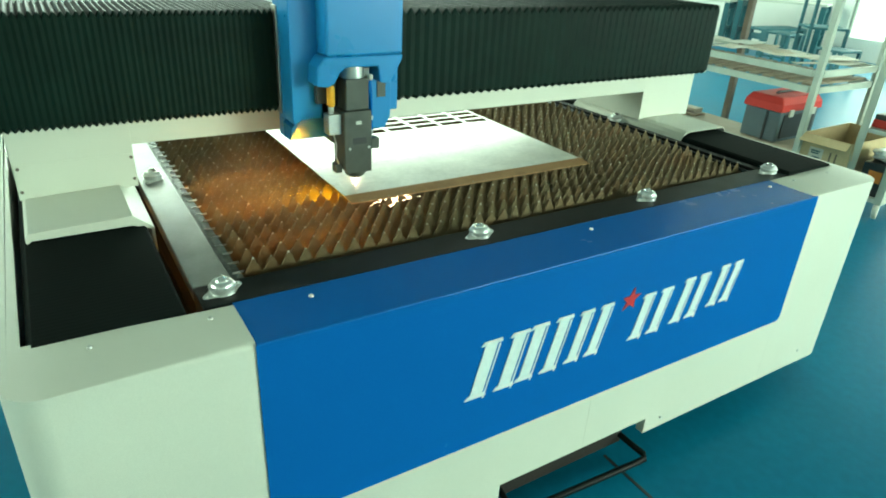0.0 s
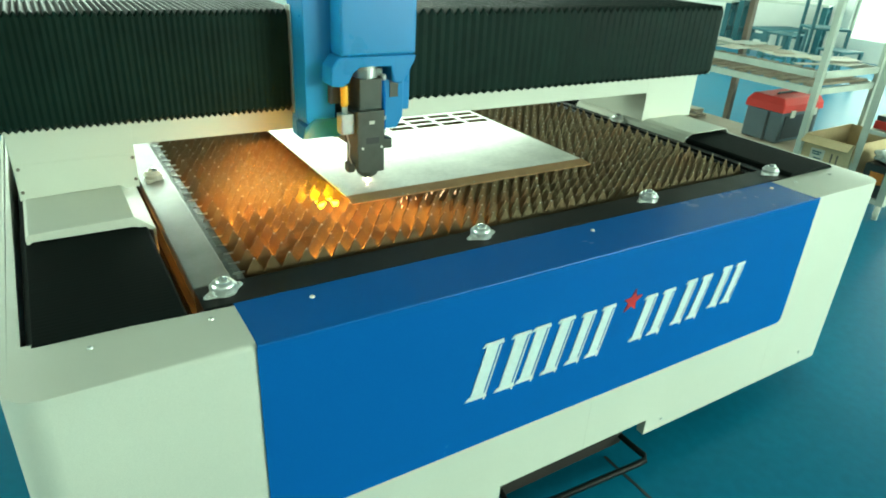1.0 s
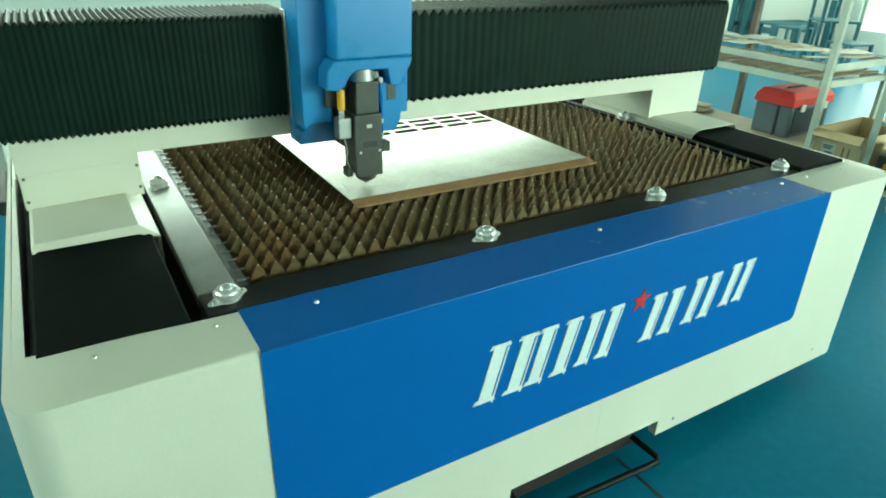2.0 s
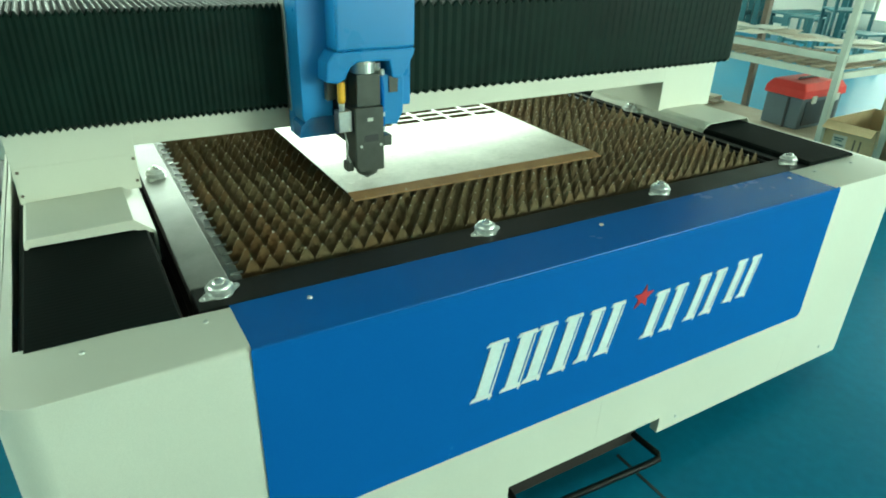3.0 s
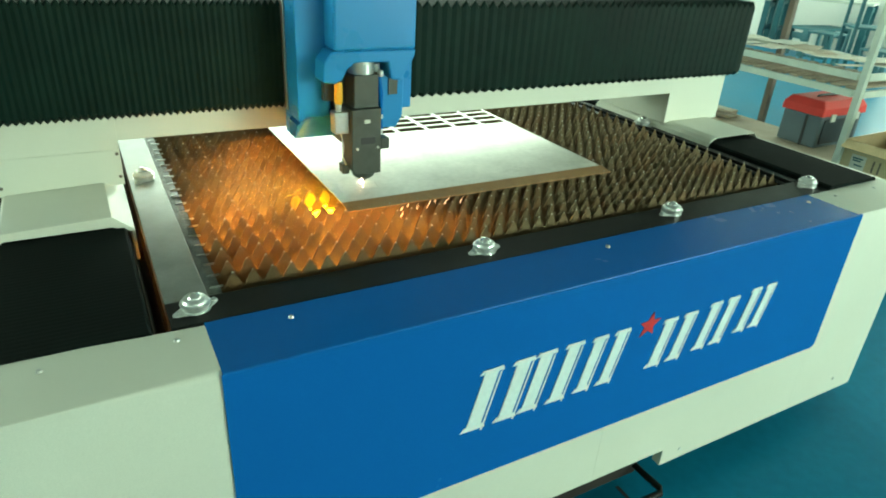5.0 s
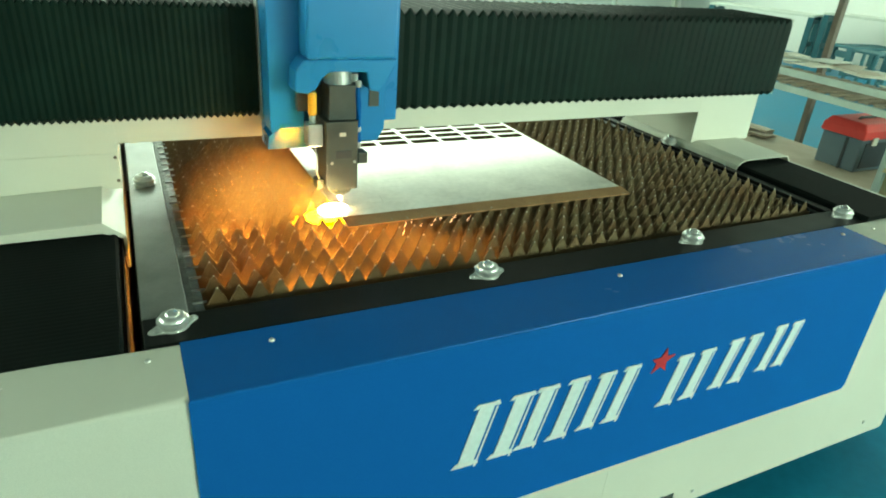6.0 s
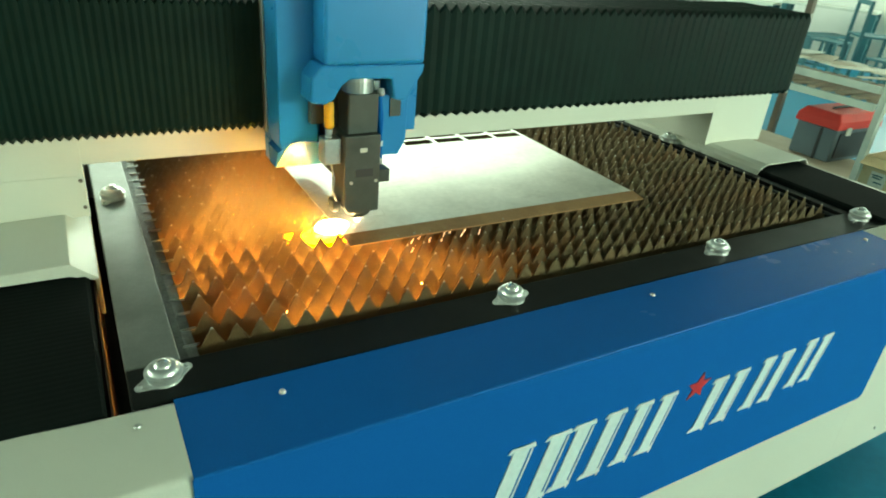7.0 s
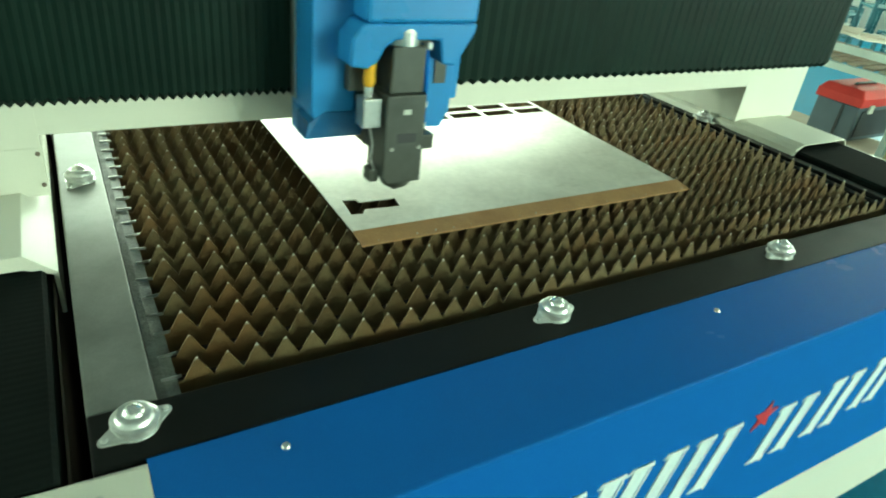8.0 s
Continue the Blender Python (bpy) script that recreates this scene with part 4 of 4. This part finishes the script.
flame = thing("cutting_flame", pose(0.5, 0.46, 0.88), "white-hot and orange sparks spraying under the sheet", "flame")
rnd = random.Random(11)
bm = bmesh.new()
bmesh.ops.create_icosphere(bm, subdivisions=2, radius=1.0)
for v in bm.verts:
    k = rnd.uniform(0.9, 1.08)
    v.co = Vector((v.co.x * 0.052 * k - 0.086, v.co.y * 0.036 * k - 0.036, v.co.z * 0.016 * k - 0.008))
part("flame_heart", bm, FLAME_CORE, flame, "yellow-hot heart of the flame", smooth=True)
for name, mat, n, reach, size in (("flame_core", FLAME_MID, 5, 0.05, 0.013), ("flame_tongue", FLAME_MID, 9, 0.12, 0.010)):
    for i in range(n):
        d = reach * (i + rnd.random()) / n
        bm = bmesh.new()
        bmesh.ops.create_icosphere(bm, subdivisions=2, radius=1.0)
        k = size * rnd.uniform(0.7, 1.1)
        for v in bm.verts:
            q = 1.0 + 0.3 * noise.noise(v.co * 1.7 + Vector((i, 3.1, 0)))
            v.co = Vector((v.co.x * 2.2 * k * q, v.co.y * k * q, v.co.z * 0.9 * k * q))
        part(name, bm, mat, flame, smooth=True, at=pose(-0.045 - d, -0.045 + d * rnd.uniform(0.0, 0.8), rnd.uniform(-0.040, -0.022), 0, rnd.uniform(-5, 25), rnd.uniform(-20, 20)))

flare = thing("white_flare", pose(0.43, 0.395, 0.80), "white-hot flare at the corner of the sheet", "flame")
bm = bmesh.new()
bmesh.ops.create_icosphere(bm, subdivisions=3, radius=1.0)
for v in bm.verts:
    k = 1.0 + 0.16 * noise.noise(v.co * 2.3)
    v.co = Vector((v.co.x * 0.040 * k, v.co.y * 0.024 * k, v.co.z * 0.016 * k))
part("flare_heart", bm, FLARE, flare, smooth=True)

spot = thing("cutting_spot", pose(0.529, 0.458, 0.911), "white-hot spot where the beam meets the sheet", "glow")
bm = bmesh.new()
for i in range(14):
    shard(rnd.uniform(0.006, 0.013), rnd.uniform(0.0008, 0.0018), bm, pose(0, 0, 0, 0, rnd.uniform(-24, 4), 360 * i / 14 + rnd.uniform(-10, 10)))
part("hot_spike", bm, glow("beam_spot", (1.0, 0.78, 0.55), 300), spot)

# sparks that race along the channels between the slats and light them
embers = thing("spark_stream", pose(0.5, 0.46, 0.88), "orange sparks streaming between the slats", "sparks")
for k in range(17):
    y = SLAT_0 + SLAT_STEP * (k + 0.5)
    away = abs(y - 0.43)
    bm = bmesh.new()
    near = away < 0.17
    reach = 0.57 * math.exp(-((away / 0.48) ** 2))
    for i in range(4):
        d = reach * (i + 0.5) / 4 * rnd.uniform(0.8, 1.1)
        x = 0.47 - d if k > 3 or i < 3 else 0.52 + 0.10 * rnd.random()
        if x < 0.085:
            continue
        shard(rnd.uniform(0.09, 0.15), rnd.uniform(0.0025, 0.005) * (1.25 - 0.2 * i) * (0.62 if k < 5 else 0.7 if k > 9 else 1.0), bm, pose(x - 0.5, y - 0.46 + rnd.uniform(-0.010, 0.010), rnd.uniform(-0.066, -0.044), 0, rnd.uniform(-8, 8), 180 + rnd.uniform(-5, 5)))
    if k < 5:
        for i in range(3):
            shard(rnd.uniform(0.07, 0.12), rnd.uniform(0.0030, 0.0042), bm, pose(0.06 + 0.10 * i - 0.05 * k, y - 0.46, rnd.uniform(-0.084, -0.068), 0, rnd.uniform(-8, 8), rnd.uniform(-6, 6)))
    if bm.verts:
        part("spark_trail", bm, EMBER_HOT if near else EMBER, embers)

# hot streaks caught on the teeth under the sheet's front edge
glints = thing("edge_sparks", pose(0.70, 0.285, 0.885), "short bright sparks caught on the teeth under the sheet edge", "sparks")
bm = bmesh.new()
for i in range(11):
    shard(rnd.uniform(0.012, 0.024), rnd.uniform(0.0006, 0.0013), bm, pose(-0.12 + 0.0216 * i + rnd.uniform(-0.004, 0.004), rnd.uniform(-0.035, 0.03), rnd.uniform(-0.004, 0.008), 0, -62 + rnd.uniform(-8, 8), 12))
part("streak", bm, glow("hot_streak", (1.0, 0.62, 0.32), 4.0), glints)

# white burst under the sheet's front edge at the very start
burst = thing("spark_burst", pose(0.60, 0.315, 0.885), "white-hot sparks bursting under the sheet's front edge", "sparks")
bm = bmesh.new()
for i in range(26):
    shard(rnd.uniform(0.012, 0.04), rnd.uniform(0.0004, 0.0010), bm, pose(rnd.gauss(0, 0.035), rnd.gauss(0, 0.012), rnd.uniform(-0.012, 0.014), 0, rnd.uniform(-50, 10), rnd.uniform(-40, 40)))
part("burst_spark", bm, SPARKWHITE, burst)

# smoke and the flame's milky glow haze, imitated by flat drifting layers
def haze_material():
    mat = bpy.data.materials.new("thin_haze")
    mat.use_nodes = True
    n, l = mat.node_tree.nodes, mat.node_tree.links
    n.remove(n["Principled BSDF"])
    tc = n.new("ShaderNodeTexCoord")
    grad = n.new("ShaderNodeTexGradient")
    grad.gradient_type = "QUADRATIC_SPHERE"
    nz = n.new("ShaderNodeTexNoise")
    nz.inputs["Scale"].default_value, nz.inputs["Detail"].default_value = 5.0, 4.0
    mul = n.new("ShaderNodeMath")
    mul.operation = "MULTIPLY"
    amp = n.new("ShaderNodeMath")
    amp.operation, amp.use_clamp = "MULTIPLY", True
    amp.inputs[1].default_value = 0.155
    tr, tl, df = n.new("ShaderNodeBsdfTransparent"), n.new("ShaderNodeBsdfTranslucent"), n.new("ShaderNodeBsdfDiffuse")
    tl.inputs["Color"].default_value = df.inputs["Color"].default_value = (0.85, 0.82, 0.76, 1)
    body, mix = n.new("ShaderNodeMixShader"), n.new("ShaderNodeMixShader")
    body.inputs["Fac"].default_value = 0.7
    l.new(tc.outputs["Object"], grad.inputs["Vector"])
    l.new(tc.outputs["Object"], nz.inputs["Vector"])
    l.new(grad.outputs["Fac"], mul.inputs[0])
    l.new(nz.outputs["Fac"], mul.inputs[1])
    l.new(mul.outputs["Value"], amp.inputs[0])
    l.new(df.outputs["BSDF"], body.inputs[1])
    l.new(tl.outputs["BSDF"], body.inputs[2])
    l.new(amp.outputs["Value"], mix.inputs["Fac"])
    l.new(tr.outputs["BSDF"], mix.inputs[1])
    l.new(body.outputs["Shader"], mix.inputs[2])
    l.new(mix.outputs["Shader"], n["Material Output"].inputs["Surface"])
    return mat


HAZE = haze_material()
smoke = thing("smoke", pose(0.36, 0.50, 0.90), "thin layers of smoke and imitated glow haze over the sparking slats", "smoke")
for i in range(3):
    bm = bmesh.new()
    bmesh.ops.create_circle(bm, cap_ends=True, segments=40, radius=1.0)
    layer = part("smoke_layer", bm, HAZE, smoke, at=pose(-0.02 * i, 0.05 * i, 0.012 + 0.022 * i, 2 * (i % 3 - 1), 2 * (i % 2), 8 * i - 8) @ Matrix.Diagonal((0.30 - 0.03 * i, 0.52 - 0.04 * i, 1, 1)))

# more layers for smoke and bloom, raised when the cut burns hardest
cloud = thing("haze_cloud", pose(0.30, 0.52, 0.70), "thicker layers of smoke and imitated bloom over the sparking slats", "smoke")
for i in range(4):
    bm = bmesh.new()
    bmesh.ops.create_circle(bm, cap_ends=True, segments=40, radius=1.0)
    part("smoke_layer", bm, HAZE, cloud, at=pose(0.02 * i, 0.04 * i, 0.010 + 0.018 * i, 2 * (i % 2), -2 * (i % 3 - 1), 9 * i - 14) @ Matrix.Diagonal((0.29 - 0.02 * i, 0.54 - 0.03 * i, 1, 1)))

# sparks thrown over the front edge as the beam pierces: where each one is at 2.8 s, and how it flies
SPARK = glow("flying_spark", (1.0, 0.50, 0.24), 26)
FLY = [(0.72, 0.22, 0.96), (0.80, 0.20, 0.97), (0.86, 0.21, 0.96), (0.84, 0.16, 0.95), (0.90, 0.18, 0.96), (0.88, 0.13, 0.94), (0.95, 0.15, 0.95), (1.00, 0.10, 0.93), (0.98, 0.05, 0.93), (1.10, 0.12, 0.93), (1.15, 0.08, 0.93), (0.10, -0.02, 0.92), (0.15, 0.01, 0.93), (0.24, 0.00, 0.93), (0.45, 0.02, 0.93), (0.62, -0.12, 0.92), (0.85, -0.14, 0.92), (0.45, -0.20, 0.90), (0.95, -0.06, 0.95), (0.33, 0.02, 0.95), (0.70, 0.20, 0.94), (0.78, 0.24, 0.94), (0.83, 0.19, 0.93), (0.30, -0.16, 0.90), (0.58, -0.20, 0.91), (0.78, -0.20, 0.92), (0.20, -0.10, 0.91), (0.05, -0.04, 0.91), (1.02, -0.10, 0.93)]
sparks = []
rnd = random.Random(3)
for x, y, z in FLY:
    bm = bmesh.new()
    shard(rnd.uniform(0.018, 0.055), rnd.uniform(0.0006, 0.0016), bm, Matrix())
    sparks.append(tagged(part("spark", bm, SPARK, at=pose(0.53, 0.45, 0.99)), "glowing orange spark flying off the cut", "spark", "flying sparks"))

# ---- what moves ----
GY = [(0.0, -0.002), (0.5, -0.012), (1.0, -0.011), (1.5, -0.001), (3.0, -0.031), (3.5, -0.023), (4.0, -0.0245), (4.5, 0.01), (6.0, 0.021), (6.5, -0.016), (7.0, -0.045), (7.5, -0.0165), (7.88, -0.0055), (8.0, -0.002)]
HXS = [(0.0, -0.0026), (0.5, -0.0143), (1.0, 0.031), (1.5, 0.0171), (3.0, 0.0116), (3.5, 0.0128), (4.0, 0.0545), (4.5, 0.0583), (6.0, -0.0521), (6.5, -0.0506), (7.0, -0.0237), (7.5, 0.0074), (7.88, 0.010), (8.0, 0.0555)]


# time, shift along x, y, height of the flame and of the spark stream; None while the beam is off
BURN = [
    (0.0, 0.02, 0.46, -0.064, -0.080), (0.2, 0.0, 0.46, -0.008, -0.008), (0.5, 0.005, 0.455, 0.0, 0.0), (1.0, 0.0, 0.46, -0.016, -0.006),
    (1.5, 0.0, 0.465, -0.004, -0.010), (1.66, 0.0, 0.46, -0.03, -0.03), (1.72, 0, 0, None, None), (3.06, 0, 0, None, None),
    (3.12, -0.01, 0.45, -0.060, -0.10), (3.5, 0.02, 0.45, -0.050, -0.079), (4.0, 0.010, 0.455, -0.034, -0.012), (4.5, -0.012, 0.46, -0.064, -0.040),
    (5.0, 0.0, 0.46, -0.02, -0.014), (6.0, 0.0, 0.46, 0.010, -0.004), (6.5, 0.0, 0.455, 0.012, -0.003), (7.0, 0.0, 0.45, 0.006, -0.005),
    (7.5, 0.0, 0.458, -0.018, -0.010), (7.64, -0.01, 0.455, -0.012, -0.008), (7.68, -0.01, 0.455, -0.03, -0.03), (7.72, 0, 0, None, None), (8.0, 0, 0, None, None)]


def motions():
    walk(gantry, [(t, pose(1.008, 0.6845 + g, 0.8975)) for t, g in GY])
    walk(headc, [(t, pose(HX + 0.005 + h, HY + g, 0.9205)) for (t, g), (_, h) in zip(GY, HXS)])
    # the head lifts off the sheet once the cut is done
    low = HO.copy()
    walk(laser, [(0.0, low), (7.7, low), (7.9, pose(0, 0, 0.020) @ low), (8.0, pose(0, 0, 0.020) @ low)])
    # the flame dies into the closed slag drawer when the beam is off, and burns lower at times
    drawer = pose(0.95, 0.6, 0.2)
    for ob in (flame, embers):
        rows = []
        for t, h, y, fall, sink in BURN:
            drop = fall if ob is flame else sink
            rows.append((t, drawer if drop is None else pose(0.5 + h, y, 0.88 + drop)))
        walk(ob, rows)
    rows = []
    for t in [0.1 * i for i in range(81)]:
        g, h = np.interp(t, *zip(*GY)), np.interp(t, *zip(*HXS))
        lit = t < 1.66 or 3.06 < t < 7.68
        rows.append((t, pose(HX + 0.004 + h, HY + g, 0.9115) if lit else drawer))
    walk(spot, rows)
    up = (0.432, 0.392)
    walk(flare, [(0.0, drawer), (0.35, drawer), (0.42, pose(*up, 0.890)), (0.6, pose(*up, 0.890)), (0.72, drawer), (5.5, drawer), (5.7, pose(*up, 0.900)), (6.0, pose(*up, 0.912)), (6.5, pose(*up, 0.916)), (7.0, pose(*up, 0.910)), (7.1, pose(*up, 0.890)), (7.2, drawer), (8.0, drawer)])
    shown = pose(0.70, 0.285, 0.885)
    walk(glints, [(0.0, drawer), (0.3, drawer), (0.4, shown), (1.6, shown), (1.7, drawer), (3.4, drawer), (3.5, shown), (7.6, shown), (7.7, drawer), (8.0, drawer)])
    walk(burst, [(0.0, pose(0.60, 0.315, 0.885)), (0.06, pose(0.62, 0.312, 0.880)), (0.12, drawer), (8.0, drawer)])
    # smoke and haze layers sink through the bed once the spray stops
    under = pose(0.40, 0.50, 0.62)
    up = [(0.0, 0.890), (0.2, 0.90), (1.0, 0.902), (1.72, 0.898)]
    walk(smoke, [(t, pose(0.25 - 0.01 * math.sin(4 * t), 0.48, z, 0, 0, 2 * t)) for t, z in up] + [(1.85, under), (3.05, under), (3.15, pose(0.26, 0.46, 0.85)), (3.5, pose(0.26, 0.46, 0.875)), (4.0, pose(0.25, 0.48, 0.90, 0, 0, 2)), (4.5, pose(0.25, 0.48, 0.90, 0, 0, 3)), (6.0, pose(0.25, 0.51, 0.904, 0, 0, 6)), (7.0, pose(0.25, 0.50, 0.904, 0, 0, 8)), (7.72, pose(0.25, 0.50, 0.902, 0, 0, 9)), (7.79, under), (8.0, under)])
    low_cloud = pose(0.34, 0.52, 0.66)
    walk(cloud, [(0.0, low_cloud), (5.0, low_cloud), (5.6, pose(0.24, 0.52, 0.86)), (5.9, pose(0.25, 0.52, 0.908)), (6.5, pose(0.25, 0.52, 0.912, 0, 0, 3)), (7.1, pose(0.26, 0.51, 0.908, 0, 0, 5)), (7.4, pose(0.26, 0.51, 0.86, 0, 0, 7)), (7.6, low_cloud), (8.0, low_cloud)])
    # the cut piece drops through the slats
    rest = pose(CUTX, CUTY, ZS)
    walk(slug, [(0.0, rest), (7.72, rest), (7.77, pose(CUTX, CUTY, ZS - 0.004, 6, 0, 0)), (7.83, pose(CUTX, 0.46, 0.885, 25, 3, 0)), (7.9, pose(CUTX, 0.47, 0.775, 40, 4, 0)), (8.0, pose(CUTX, 0.47, 0.765, 12, 4, 0))])
    tip = Vector((0.53, 0.44, 0.99))
    for ob, (x, y, z) in zip(sparks, FLY):
        at = Vector((x, y, z))
        v = (at - tip) * Vector((1, 1, 0)) / 0.22
        aim = Vector((v.x, v.y, -0.6)).to_track_quat("X", "Z").to_matrix().to_4x4()
        over = at + Vector((v.x, v.y, 0)) * 0.06 + Vector((0, 0, -0.06))
        deep = Vector((min(max(at.x, 0.1), 1.9), 0.35, 0.60))
        inside = [(t, Vector((0.523 + np.interp(t, *zip(*HXS)), 0.46 + np.interp(t, *zip(*GY)), 1.04))) for t in (0.0, 0.5, 1.0, 1.5, 2.0, 2.54)]
        rows = inside + [(2.66, tip.lerp(at, 0.45) + Vector((0, 0, 0.03))), (2.8, at), (2.86, over), (2.95, deep), (8.0, deep)]
        walk(ob, [(t, Matrix.Translation(p) @ aim) for t, p in rows])


motions()
